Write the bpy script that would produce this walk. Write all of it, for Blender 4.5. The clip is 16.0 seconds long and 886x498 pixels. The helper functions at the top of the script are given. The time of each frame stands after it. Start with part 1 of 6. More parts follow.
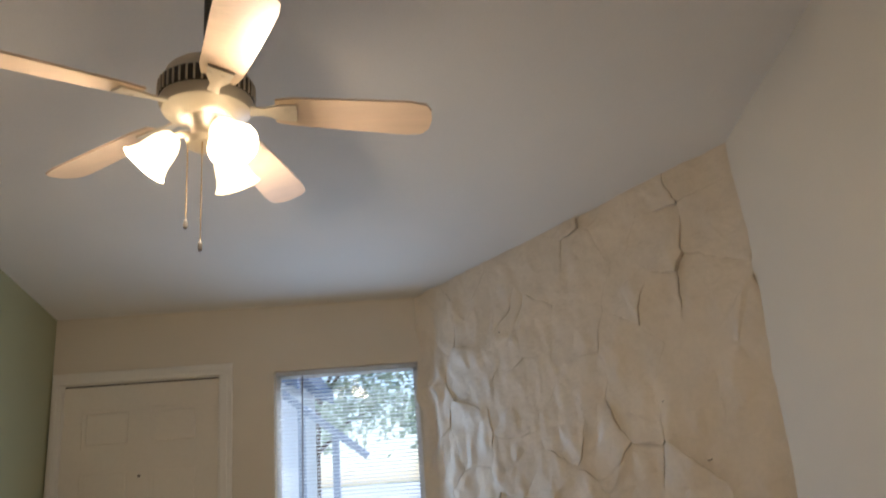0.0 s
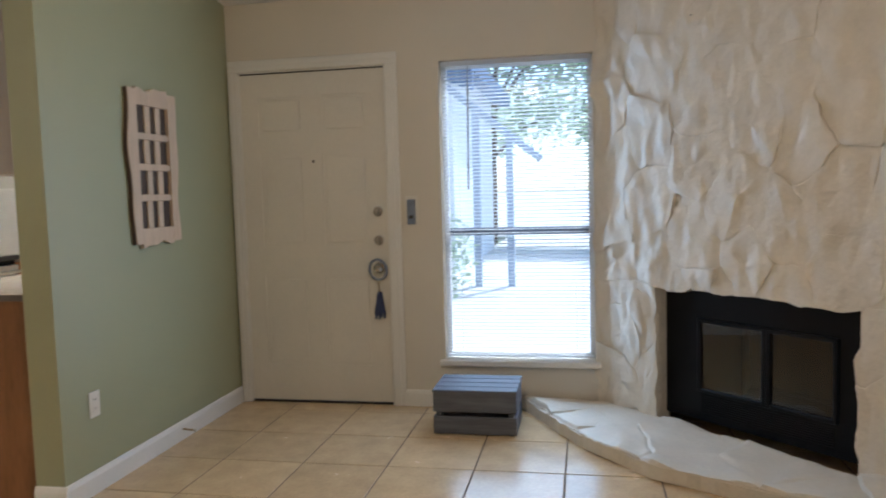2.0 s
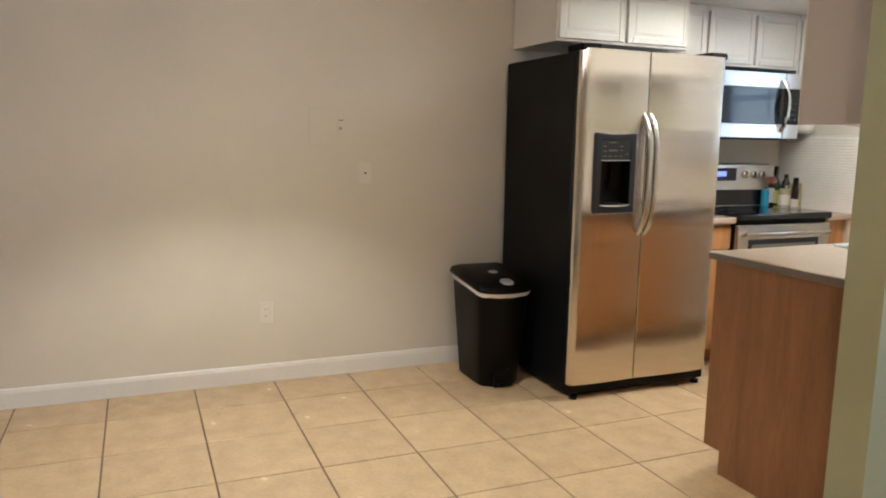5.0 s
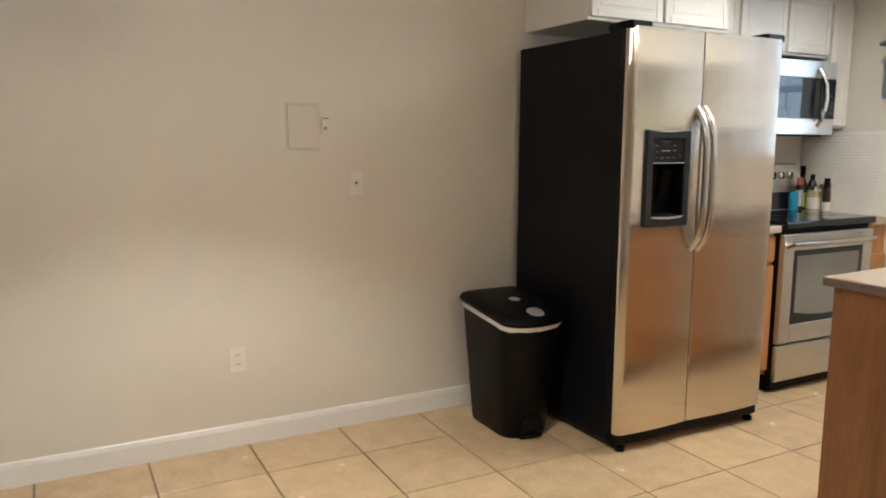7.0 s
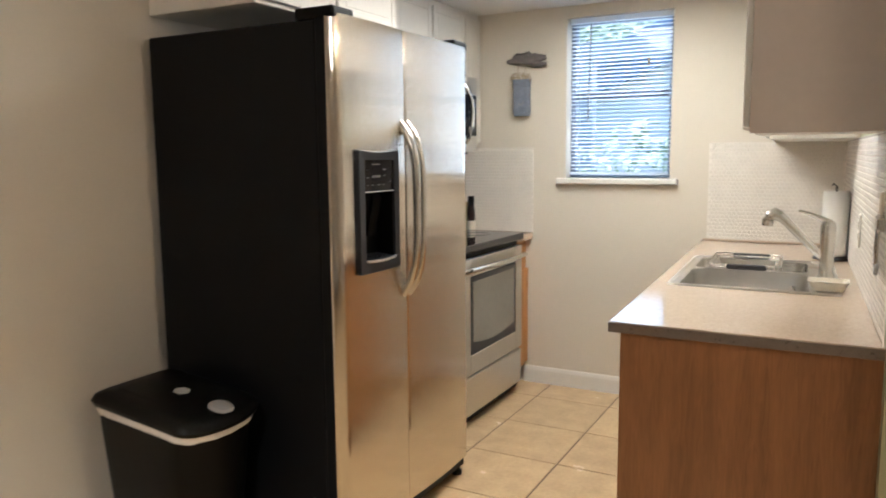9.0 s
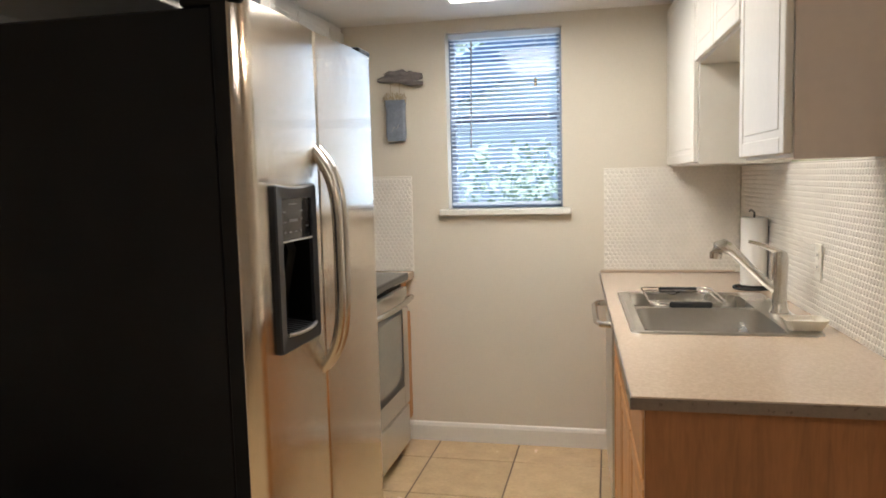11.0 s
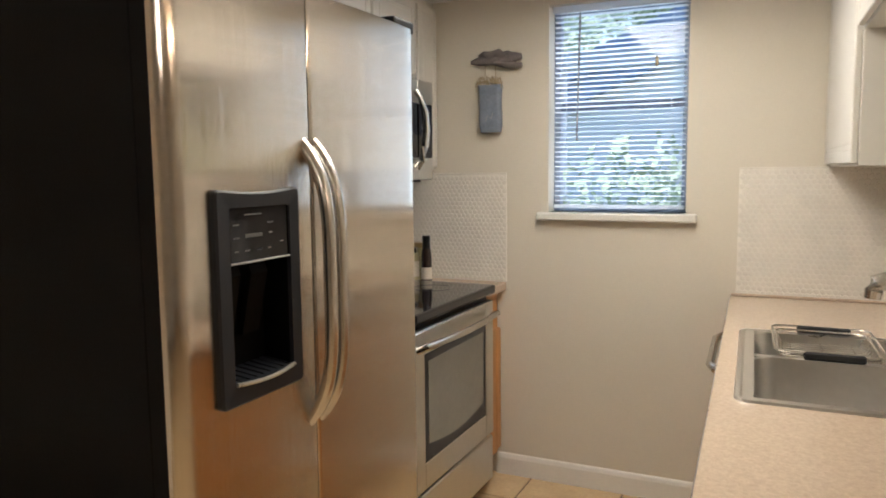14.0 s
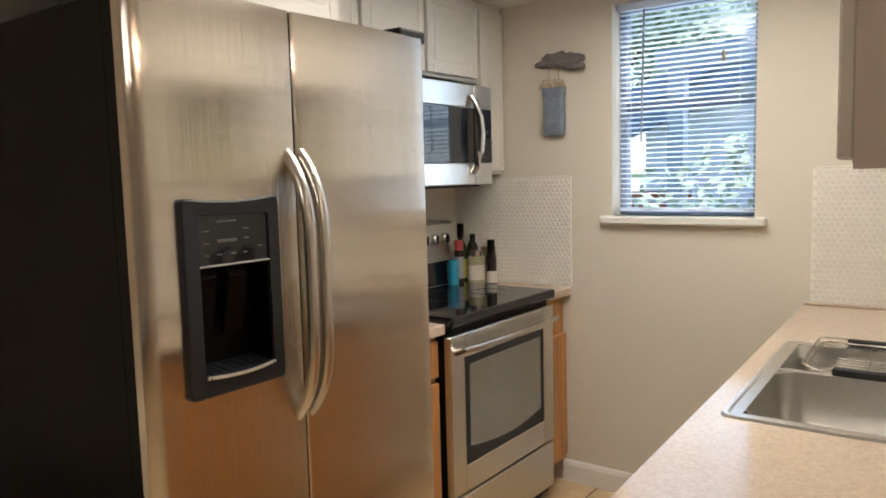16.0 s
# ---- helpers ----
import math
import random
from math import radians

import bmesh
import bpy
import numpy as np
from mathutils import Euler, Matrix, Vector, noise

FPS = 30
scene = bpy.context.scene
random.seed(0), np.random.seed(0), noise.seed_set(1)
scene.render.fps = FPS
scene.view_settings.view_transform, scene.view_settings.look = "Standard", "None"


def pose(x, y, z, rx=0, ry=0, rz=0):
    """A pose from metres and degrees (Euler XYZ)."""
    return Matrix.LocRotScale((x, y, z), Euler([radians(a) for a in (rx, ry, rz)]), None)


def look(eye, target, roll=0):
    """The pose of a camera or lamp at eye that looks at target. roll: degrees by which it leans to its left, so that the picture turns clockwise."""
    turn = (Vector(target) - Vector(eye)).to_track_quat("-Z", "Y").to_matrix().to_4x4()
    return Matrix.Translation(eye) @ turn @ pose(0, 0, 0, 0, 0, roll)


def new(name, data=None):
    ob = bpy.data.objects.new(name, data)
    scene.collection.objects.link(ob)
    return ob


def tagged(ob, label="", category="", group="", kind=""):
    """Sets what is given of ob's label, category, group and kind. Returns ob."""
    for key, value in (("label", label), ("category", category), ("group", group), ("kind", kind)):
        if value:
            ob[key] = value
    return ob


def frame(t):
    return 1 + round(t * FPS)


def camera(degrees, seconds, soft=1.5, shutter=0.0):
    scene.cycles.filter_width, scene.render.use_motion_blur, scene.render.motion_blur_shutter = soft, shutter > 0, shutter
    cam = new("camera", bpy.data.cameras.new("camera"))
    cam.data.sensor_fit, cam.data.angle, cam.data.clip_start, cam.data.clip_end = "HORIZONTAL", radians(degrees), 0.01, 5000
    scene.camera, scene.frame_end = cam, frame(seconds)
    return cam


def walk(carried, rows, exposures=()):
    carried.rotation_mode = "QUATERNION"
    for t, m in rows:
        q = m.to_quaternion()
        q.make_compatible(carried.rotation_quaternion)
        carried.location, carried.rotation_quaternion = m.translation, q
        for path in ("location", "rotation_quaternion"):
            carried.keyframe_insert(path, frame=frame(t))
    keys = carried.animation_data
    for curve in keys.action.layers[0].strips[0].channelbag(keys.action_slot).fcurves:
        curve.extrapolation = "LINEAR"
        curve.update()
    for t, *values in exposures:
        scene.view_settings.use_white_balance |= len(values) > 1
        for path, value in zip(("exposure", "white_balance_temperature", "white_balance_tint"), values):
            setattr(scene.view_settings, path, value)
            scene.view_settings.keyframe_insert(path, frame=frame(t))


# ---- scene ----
cam = camera(61.9, 16.0, soft=1.8, shutter=0.35)
EXPOSURES = [(0, 0.8, 5450, 9), (0.5, 0.92, 5250, 8), (1.0, 1.22, 5200, 8), (2.0, 1.14, 5200, 8), (3.0, 1.1, 5550, 10), (3.5, 1.46, 5250, 10), (4.5, 1.5, 5250, 9), (7.5, 1.52, 5250, 9), (9.5, 1.48, 5400, 10), (12.5, 1.08, 5650, 11), (14, 1.08, 5700, 11), (16, 1.09, 5650, 11)]
PATH = [
    (0, (-1.192, 1.012, 1.36), (-1.062, 2.92, 1.947), -4.6),
    (0.5, (-1.196, 1.079, 1.361), (-1.165, 3.048, 1.711), -4.5),
    (1, (-1.124, 1.208, 1.361), (-1.218, 3.205, 1.407), -3.6),
    (1.5, (-1.146, 1.261, 1.317), (-1.338, 3.25, 1.237), -2.4),
    (2, (-1.149, 1.32, 1.293), (-1.527, 3.278, 1.139), -1.6),
    (2.5, (-1.246, 1.369, 1.273), (-1.874, 3.257, 1.067), -0.7),
    (3, (-1.3, 1.59, 1.28), (-2.339, 3.286, 1.066), -0.3),
    (3.5, (-1.452, 1.681, 1.302), (-2.829, 3.115, 1.085), -0.3),
    (4, (-1.588, 1.761, 1.322), (-3.231, 2.878, 1.087), -0.3),
    (4.2, (-1.633, 1.813, 1.313), (-3.354, 2.807, 1.082), 0.1),
    (4.5, (-1.724, 1.842, 1.343), (-3.506, 2.712, 1.081), 0.8),
    (5, (-1.767, 1.868, 1.349), (-3.593, 2.627, 1.053), 1.0),
    (5.2, (-1.82, 1.899, 1.357), (-3.656, 2.625, 1.039), 0.6),
    (7.5, (-2.848, 1.817, 1.337), (-4.486, 2.93, 1.058), -0.6),
    (8, (-3.097, 1.858, 1.377), (-4.503, 3.247, 1.07), -0.7),
    (8.5, (-3.344, 1.958, 1.379), (-4.52, 3.55, 1.087), -0.6),
    (9, (-3.561, 2.043, 1.372), (-4.5, 3.791, 1.119), -0.5),
    (9.5, (-3.802, 2.095, 1.383), (-4.489, 3.959, 1.157), -1.0),
    (10, (-3.957, 2.207, 1.387), (-4.502, 4.12, 1.179), -1.4),
    (12.5, (-4.26, 2.583, 1.42), (-4.667, 4.532, 1.233), -1.5),
    (13, (-4.101, 2.666, 1.421), (-4.711, 4.56, 1.222), -0.5),
    (13.5, (-4.036, 2.81, 1.415), (-4.767, 4.658, 1.193), 0.2),
    (14, (-3.986, 2.977, 1.421), (-4.833, 4.776, 1.211), -0.6),
    (14.5, (-3.899, 3.06, 1.427), (-4.87, 4.798, 1.241), -1.5),
    (15, (-3.756, 3.123, 1.421), (-4.853, 4.786, 1.247), -1.2),
    (15.5, (-3.669, 3.148, 1.429), (-4.84, 4.758, 1.235), -1.5),
    (16, (-3.646, 3.14, 1.423), (-4.833, 4.738, 1.227), -1.5),
]
walk(cam, [(t, look(eye, target, roll)) for t, eye, target, roll in PATH], EXPOSURES)
# ---------------------------------------------------------------- world and light
SUN_AZ, SUN_EL = 25.0, 58.0
world = bpy.data.worlds.new("sky")
scene.world = world
world.use_nodes = True
wn = world.node_tree.nodes
sky = wn.new("ShaderNodeTexSky")
sky.sky_type, sky.sun_disc = "NISHITA", False
sky.sun_elevation, sky.sun_rotation = radians(SUN_EL), radians(SUN_AZ)
world.node_tree.links.new(sky.outputs[0], wn["Background"].inputs[0])
wn["Background"].inputs[1].default_value = 0.135


def lamp(name, kind, m, energy, colour, size=0.1, size_y=None):
    d = bpy.data.lights.new(name, kind)
    d.energy, d.color = energy, colour
    if kind == "AREA":
        d.shape, d.size, d.size_y = "RECTANGLE", size, size_y or size
    elif kind == "POINT":
        d.shadow_soft_size = size
    else:
        d.angle = size
    ob = new(name, d)
    ob.matrix_world = m
    return ob


az, el = radians(SUN_AZ), radians(SUN_EL)
sun_way = Vector((math.sin(az) * math.cos(el), math.cos(az) * math.cos(el), math.sin(el)))
lamp("sun", "SUN", look(sun_way * 30, (0, 0, 0)), 2.4, (1.0, 0.95, 0.87), radians(0.5))
DAY = (0.62, 0.80, 1.0)
lamp("front_window_daylight", "AREA", look((-1.51, 5.56, 1.17), (-1.6, 3.0, 1.15)), 8.4, DAY, 0.84, 1.7)
lamp("kitchen_window_daylight", "AREA", look((-4.665, 6.214, 1.68), (-4.665, 4.0, 1.66)), 1.35, (0.72, 0.87, 1.0), 0.52, 0.83)
WARM = (1.0, 0.85, 0.65)
AMBER = (1.0, 0.72, 0.45)
# ---------------------------------------------------------------- materials


def material(name, base, rough=0.6, metal=0.0, vary=0.12, scale=6.0, fine=90.0, bump=0.15, dist=0.002, spec=0.5, stretch=None, rnd=0.0, rough_vary=0.1):
    """Paint, stone or metal with stains at a large scale, grain at a fine one and a slight relief."""
    mat = bpy.data.materials.new(name)
    mat.use_nodes = True
    t = mat.node_tree
    n, l = t.nodes, t.links
    b = n["Principled BSDF"]
    b.inputs["Metallic"].default_value = metal
    b.inputs["Specular IOR Level"].default_value = spec
    tc = n.new("ShaderNodeNewGeometry")
    src = tc.outputs["Position"]
    if stretch:
        mp = n.new("ShaderNodeMapping")
        mp.inputs["Scale"].default_value = stretch
        l.new(src, mp.inputs[0])
        src = mp.outputs[0]
    big, small = n.new("ShaderNodeTexNoise"), n.new("ShaderNodeTexNoise")
    big.inputs["Scale"].default_value, small.inputs["Scale"].default_value = scale, fine
    big.inputs["Detail"].default_value = 5
    small.inputs["Detail"].default_value = 3
    l.new(src, big.inputs[0])
    l.new(src, small.inputs[0])
    mixn = n.new("ShaderNodeMath")
    mixn.operation = "MULTIPLY_ADD"
    mixn.inputs[1].default_value = 0.4
    l.new(small.outputs[0], mixn.inputs[0])
    half = n.new("ShaderNodeMath")
    half.operation = "MULTIPLY"
    half.inputs[1].default_value = 0.6
    l.new(big.outputs[0], half.inputs[0])
    l.new(half.outputs[0], mixn.inputs[2])
    val = mixn.outputs[0]
    if rnd:
        oi = n.new("ShaderNodeObjectInfo")
        r = n.new("ShaderNodeMath")
        r.operation = "MULTIPLY_ADD"
        r.inputs[1].default_value, r.inputs[2].default_value = rnd, -rnd / 2
        l.new(oi.outputs["Random"], r.inputs[0])
        ad = n.new("ShaderNodeMath")
        l.new(val, ad.inputs[0])
        l.new(r.outputs[0], ad.inputs[1])
        val = ad.outputs[0]
    ramp = n.new("ShaderNodeValToRGB")
    e = ramp.color_ramp.elements
    e[0].position, e[1].position = 0.3, 0.7
    e[0].color = (*[c * (1 - vary) for c in base], 1)
    e[1].color = (*[min(1, c * (1 + vary)) for c in base], 1)
    l.new(val, ramp.inputs[0])
    l.new(ramp.outputs[0], b.inputs["Base Color"])
    rr = n.new("ShaderNodeMapRange")
    rr.inputs["To Min"].default_value, rr.inputs["To Max"].default_value = max(0.02, rough - rough_vary), min(1, rough + rough_vary)
    l.new(big.outputs[0], rr.inputs[0])
    l.new(rr.outputs[0], b.inputs["Roughness"])
    if bump:
        bp = n.new("ShaderNodeBump")
        bp.inputs["Strength"].default_value, bp.inputs["Distance"].default_value = bump, dist
        l.new(small.outputs[0], bp.inputs["Height"])
        l.new(bp.outputs[0], b.inputs["Normal"])
    return mat


def wood(name, base, along="z", vary=0.35, rough=0.45):
    st = {"x": (2, 26, 26), "y": (26, 2, 26), "z": (26, 26, 2)}[along]
    return material(name, base, rough, 0, vary, 1.0, 5.0, 0.25, 0.001, 0.4, st)


def glow(name, colour, strength):
    mat = bpy.data.materials.new(name)
    mat.use_nodes = True
    b = mat.node_tree.nodes["Principled BSDF"]
    b.inputs["Base Color"].default_value = (0.8, 0.78, 0.72, 1)
    b.inputs["Emission Color"].default_value = (*colour, 1)
    b.inputs["Emission Strength"].default_value = strength
    b.inputs["Roughness"].default_value = 0.4
    return mat


def clear(name, tint=(1, 1, 1), rough=0.0):
    mat = bpy.data.materials.new(name)
    mat.use_nodes = True
    b = mat.node_tree.nodes["Principled BSDF"]
    b.inputs["Base Color"].default_value = (*tint, 1)
    b.inputs["Transmission Weight"].default_value = 1
    b.inputs["Roughness"].default_value = rough
    b.inputs["IOR"].default_value = 1.45
    return mat


M = {}
M["wall"] = material("beige_wall_paint", (0.66, 0.61, 0.515), 0.75, vary=0.04, scale=1.3, fine=160, bump=0.25, dist=0.0012)
M["green"] = material("sage_wall_paint", (0.345, 0.35, 0.212), 0.5, vary=0.04, scale=1.3, fine=160, bump=0.25, dist=0.0012)
M["ceiling"] = material("white_ceiling_paint", (0.74, 0.72, 0.68), 0.85, vary=0.04, scale=1.5, fine=120, bump=0.5, dist=0.002)
M["trim"] = material("white_trim_paint", (0.76, 0.74, 0.69), 0.4, vary=0.04, scale=3, fine=60, bump=0.06)
M["door"] = material("cream_door_paint", (0.74, 0.70, 0.62), 0.38, vary=0.04, scale=2, fine=50, bump=0.06)
M["tile"] = material("beige_ceramic_tile", (0.59, 0.435, 0.25), 0.24, spec=0.4, vary=0.14, scale=9, fine=55, bump=0.05, rnd=0.18, rough_vary=0.08)
M["grout"] = material("brown_grout", (0.16, 0.112, 0.073), 0.9, vary=0.2, scale=8, fine=200, bump=0.3)
M["stone"] = material("cream_painted_stone", (0.70, 0.63, 0.52), 0.5, vary=0.07, scale=5, fine=45, bump=0.5, dist=0.006, rnd=0.06)
M["mortar"] = material("cream_painted_mortar", (0.66, 0.59, 0.48), 0.6, vary=0.12, scale=9, fine=60, bump=0.6, dist=0.006)
M["black_steel"] = material("black_enamel_steel", (0.003, 0.003, 0.004), 0.4, spec=0.2, vary=0.2, scale=4, fine=80, bump=0.05)
# soot of the firebox; also the shade colour of slivers in the stone joints
M["soot_and_shade"] = material("sooty_firebrick_and_shade", (0.035, 0.028, 0.022), 0.9, vary=0.4, scale=12, fine=80, bump=0.4)
M["ash"] = wood("charred_log", (0.05, 0.04, 0.033), "x")
M["smoked_glass"] = clear("smoked_glass", (0.32, 0.28, 0.24), 0.03)
M["glass"] = clear("window_glass")
M["steel"] = material("brushed_stainless_steel", (0.67, 0.61, 0.525), 0.30, 1.0, 0.05, 0.7, 6.0, 0.012, 0.0003, 0.5, (30, 1.5, 90), rough_vary=0.06)


def brushed(mat, rough, groove, wave):
    """Fine upright brushing: grooves tip the normal sideways, so reflections smear along y; the sheet ripples slightly."""
    n, l = mat.node_tree.nodes, mat.node_tree.links
    b = n["Principled BSDF"]
    for k in list(b.inputs["Roughness"].links) + list(b.inputs["Normal"].links):
        l.remove(k)
    b.inputs["Roughness"].default_value = rough
    geo, ns, bp = n.new("ShaderNodeNewGeometry"), n.new("ShaderNodeTexNoise"), n.new("ShaderNodeBump")
    ns.inputs["Scale"].default_value, ns.inputs["Detail"].default_value = 11.0, 1.0
    bp.inputs["Strength"].default_value, bp.inputs["Distance"].default_value = 1.0, wave
    l.new(geo.outputs["Position"], ns.inputs[0])
    l.new(ns.outputs[0], bp.inputs["Height"])
    sep, cut, off, comb, add, unit = [n.new("ShaderNode" + k) for k in ("SeparateXYZ", "TexNoise", "Math", "CombineXYZ", "VectorMath", "VectorMath")]
    cut.noise_dimensions = "1D"
    cut.inputs["Scale"].default_value, cut.inputs["Detail"].default_value = 3100.0, 2.0
    off.operation = "MULTIPLY_ADD"
    off.inputs[1].default_value, off.inputs[2].default_value = groove, -groove / 2
    add.operation, unit.operation = "ADD", "NORMALIZE"
    l.new(geo.outputs["Position"], sep.inputs[0])
    l.new(sep.outputs["Y"], cut.inputs["W"])
    l.new(cut.outputs[0], off.inputs[0])
    l.new(off.outputs[0], comb.inputs["Y"])
    l.new(bp.outputs[0], add.inputs[0])
    l.new(comb.outputs[0], add.inputs[1])
    l.new(add.outputs[0], unit.inputs[0])
    l.new(unit.outputs[0], b.inputs["Normal"])


brushed(M["steel"], 0.095, 1.35, 0.00012)
M["steel_v"] = material("satin_stainless_steel", (0.62, 0.60, 0.56), 0.3, 1.0, 0.06, 2, 60, 0.04, 0.0005)
M["chrome"] = material("brushed_nickel", (0.58, 0.55, 0.50), 0.24, 1.0, 0.08, 6, 90, 0.03)
M["black_case"] = material("black_textured_case", (0.0045, 0.0052, 0.0062), 0.5, vary=0.2, scale=3, fine=260, bump=0.35, dist=0.001, spec=0.15)
M["black_plastic"] = material("black_plastic", (0.003, 0.003, 0.0026), 0.42, spec=0.13, vary=0.2, scale=4, fine=160, bump=0.12)
M["grey_plastic"] = material("charcoal_plastic", (0.019, 0.021, 0.026), 0.32, spec=0.35, vary=0.1, scale=5, fine=120, bump=0.05)
M["pale_grey"] = material("pale_grey_print", (0.32, 0.32, 0.32), 0.5, vary=0.05)
M["panel_print"] = material("dim_panel_print", (0.10, 0.10, 0.10), 0.5, vary=0.05)
M["black_glass"] = material("black_ceramic_glass", (0.008, 0.008, 0.010), 0.05, vary=0.1, scale=4, fine=40, bump=0, rough_vary=0.02)
M["oven_glass"] = material("grey_oven_glass", (0.24, 0.24, 0.21), 0.08, vary=0.08, scale=3, fine=40, bump=0, rough_vary=0.03)
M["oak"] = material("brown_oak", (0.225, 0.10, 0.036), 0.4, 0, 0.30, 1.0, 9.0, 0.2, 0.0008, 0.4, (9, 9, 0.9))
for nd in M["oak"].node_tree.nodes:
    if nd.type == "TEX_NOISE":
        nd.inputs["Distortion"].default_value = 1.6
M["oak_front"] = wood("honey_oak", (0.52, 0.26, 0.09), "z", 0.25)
M["counter"] = material("speckled_beige_laminate", (0.57, 0.45, 0.34), 0.09, vary=0.15, scale=120, fine=300, bump=0.02, rough_vary=0.04)
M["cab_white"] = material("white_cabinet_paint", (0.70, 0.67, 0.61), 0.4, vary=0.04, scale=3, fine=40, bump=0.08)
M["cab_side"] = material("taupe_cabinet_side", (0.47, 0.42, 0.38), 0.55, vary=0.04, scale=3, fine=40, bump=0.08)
M["mosaic"] = material("white_mosaic_tile", (0.76, 0.72, 0.65), 0.22, vary=0.05, scale=12, fine=80, bump=0.03)
M["mosaic_grout"] = material("pale_grout", (0.79, 0.75, 0.68), 0.85, vary=0.08, scale=12, fine=150, bump=0.2)
M["plate"] = material("ivory_plastic", (0.72, 0.68, 0.60), 0.35, vary=0.03)
M["slot"] = material("dark_slot", (0.05, 0.045, 0.04), 0.6, vary=0.1)
M["slat"] = material("white_blind_slat", (0.80, 0.80, 0.79), 0.4, vary=0.04, scale=4, fine=60, bump=0.03)
M["edge_band"] = material("dark_taupe_edge_band", (0.15, 0.12, 0.10), 0.3, vary=0.15, scale=60, fine=240, bump=0.02)
M["micro_glass"] = material("smoky_microwave_glass", (0.018, 0.021, 0.026), 0.06, vary=0.08, bump=0, rough_vary=0.02)
M["front_frame"] = material("white_window_frame", (0.72, 0.73, 0.75), 0.4, vary=0.04)
# backlit side of the meeting rail: its shade is put into the colour
M["rail_dark"] = material("shaded_blue_grey_rail", (0.10, 0.12, 0.17), 0.4, vary=0.04)
M["win_frame"] = material("blue_grey_window_frame", (0.22, 0.26, 0.33), 0.4, vary=0.04)
M["crate"] = wood("weathered_blue_grey_wood", (0.115, 0.118, 0.135), "x", 0.35, 0.7)
M["art_face"] = wood("cream_whitewashed_wood", (0.58, 0.45, 0.32), "z", 0.15, 0.6)
M["art_edge"] = wood("dark_walnut_edge", (0.07, 0.045, 0.028), "z", 0.3, 0.6)
M["blade"] = wood("cream_fan_blade", (0.66, 0.51, 0.36), "x", 0.08, 0.4)
M["fan_white"] = material("cream_enamel", (0.70, 0.62, 0.50), 0.3, vary=0.06, scale=8, fine=60, bump=0.03)
M["fan_dark"] = material("dark_vent_metal", (0.06, 0.05, 0.04), 0.5, vary=0.1)
M["brass"] = material("aged_brass", (0.42, 0.30, 0.14), 0.35, 1.0, 0.1)
M["blue_grey"] = material("blue_grey_ceramic", (0.20, 0.23, 0.29), 0.45, vary=0.25, scale=25, fine=90, bump=0.4)
M["grey_driftwood"] = material("grey_driftwood", (0.17, 0.15, 0.145), 0.7, vary=0.3, scale=22, fine=90, bump=0.5)
M["twine"] = material("straw_twine", (0.42, 0.34, 0.22), 0.9, vary=0.2)
M["tassel"] = material("navy_tassel", (0.05, 0.06, 0.13), 0.85, vary=0.3, scale=40)
M["paper"] = material("white_paper", (0.80, 0.78, 0.74), 0.9, vary=0.03, scale=20, fine=140, bump=0.35, dist=0.002)
M["dish"] = material("cream_soap_dish", (0.70, 0.64, 0.53), 0.3, vary=0.05)
M["bag"] = material("white_bin_bag", (0.72, 0.70, 0.68), 0.35, vary=0.08, scale=30, fine=60, bump=0.5, dist=0.004)
M["sticker"] = material("silver_sticker", (0.5, 0.5, 0.5), 0.4, vary=0.05)
M["bottle_green"] = material("dark_green_bottle_glass", (0.018, 0.035, 0.012), 0.08, vary=0.1, bump=0)
M["bottle_dark"] = material("dark_brown_bottle_glass", (0.022, 0.012, 0.010), 0.08, vary=0.1, bump=0)
M["label_yellow"] = material("yellow_paper_label", (0.55, 0.50, 0.10), 0.6, vary=0.2, scale=60)
M["label_cream"] = material("cream_paper_label", (0.66, 0.60, 0.50), 0.6, vary=0.08, scale=60)
M["label_red"] = material("red_plastic_cap", (0.30, 0.05, 0.04), 0.4, vary=0.1)
M["turquoise"] = material("turquoise_plastic", (0.03, 0.24, 0.38), 0.35, vary=0.1)
M["jar_fill"] = material("olive_jar_filling", (0.36, 0.32, 0.17), 0.35, vary=0.2, scale=60)
M["led"] = glow("blue_oven_display", (0.06, 0.12, 0.9), 0.6)
M["diffuser"] = glow("lit_ceiling_diffuser", (1.0, 0.865, 0.67), 5.3)
M["lamp_glass"] = glow("lit_frosted_glass", (1.0, 0.70, 0.36), 1.9)
M["pendant_glass"] = glow("lit_pendant_bulb", (1.0, 0.80, 0.55), 8.0)
M["pendant_white"] = glow("frosted_glass_globe", (1.0, 0.84, 0.66), 6.4)
M["concrete"] = material("pale_concrete", (0.62, 0.60, 0.56), 0.9, vary=0.12, scale=0.8, fine=30, bump=0.2)
M["grass"] = material("lawn_grass", (0.10, 0.15, 0.045), 0.9, vary=0.35, scale=1.2, fine=40, bump=0.5, dist=0.02)
M["bark"] = material("tree_bark", (0.14, 0.105, 0.075), 0.9, vary=0.3, scale=8, fine=40, bump=0.6, dist=0.02, stretch=(3, 3, 0.6))
M["leaf"] = material("green_leaf", (0.13, 0.17, 0.12), 0.5, vary=0.4, scale=3, fine=20, bump=0)
M["siding"] = material("white_siding", (0.84, 0.86, 0.88), 0.7, vary=0.06, scale=1, fine=30, bump=0.1)
M["roof"] = material("blue_grey_shingle", (0.22, 0.30, 0.46), 0.85, vary=0.2, scale=3, fine=30, bump=0.4, dist=0.01)
M["red_wood"] = wood("red_brown_stained_wood", (0.32, 0.10, 0.045), "x", 0.25, 0.6)
M["post_paint"] = material("grey_blue_post_paint", (0.42, 0.47, 0.55), 0.6, vary=0.06)
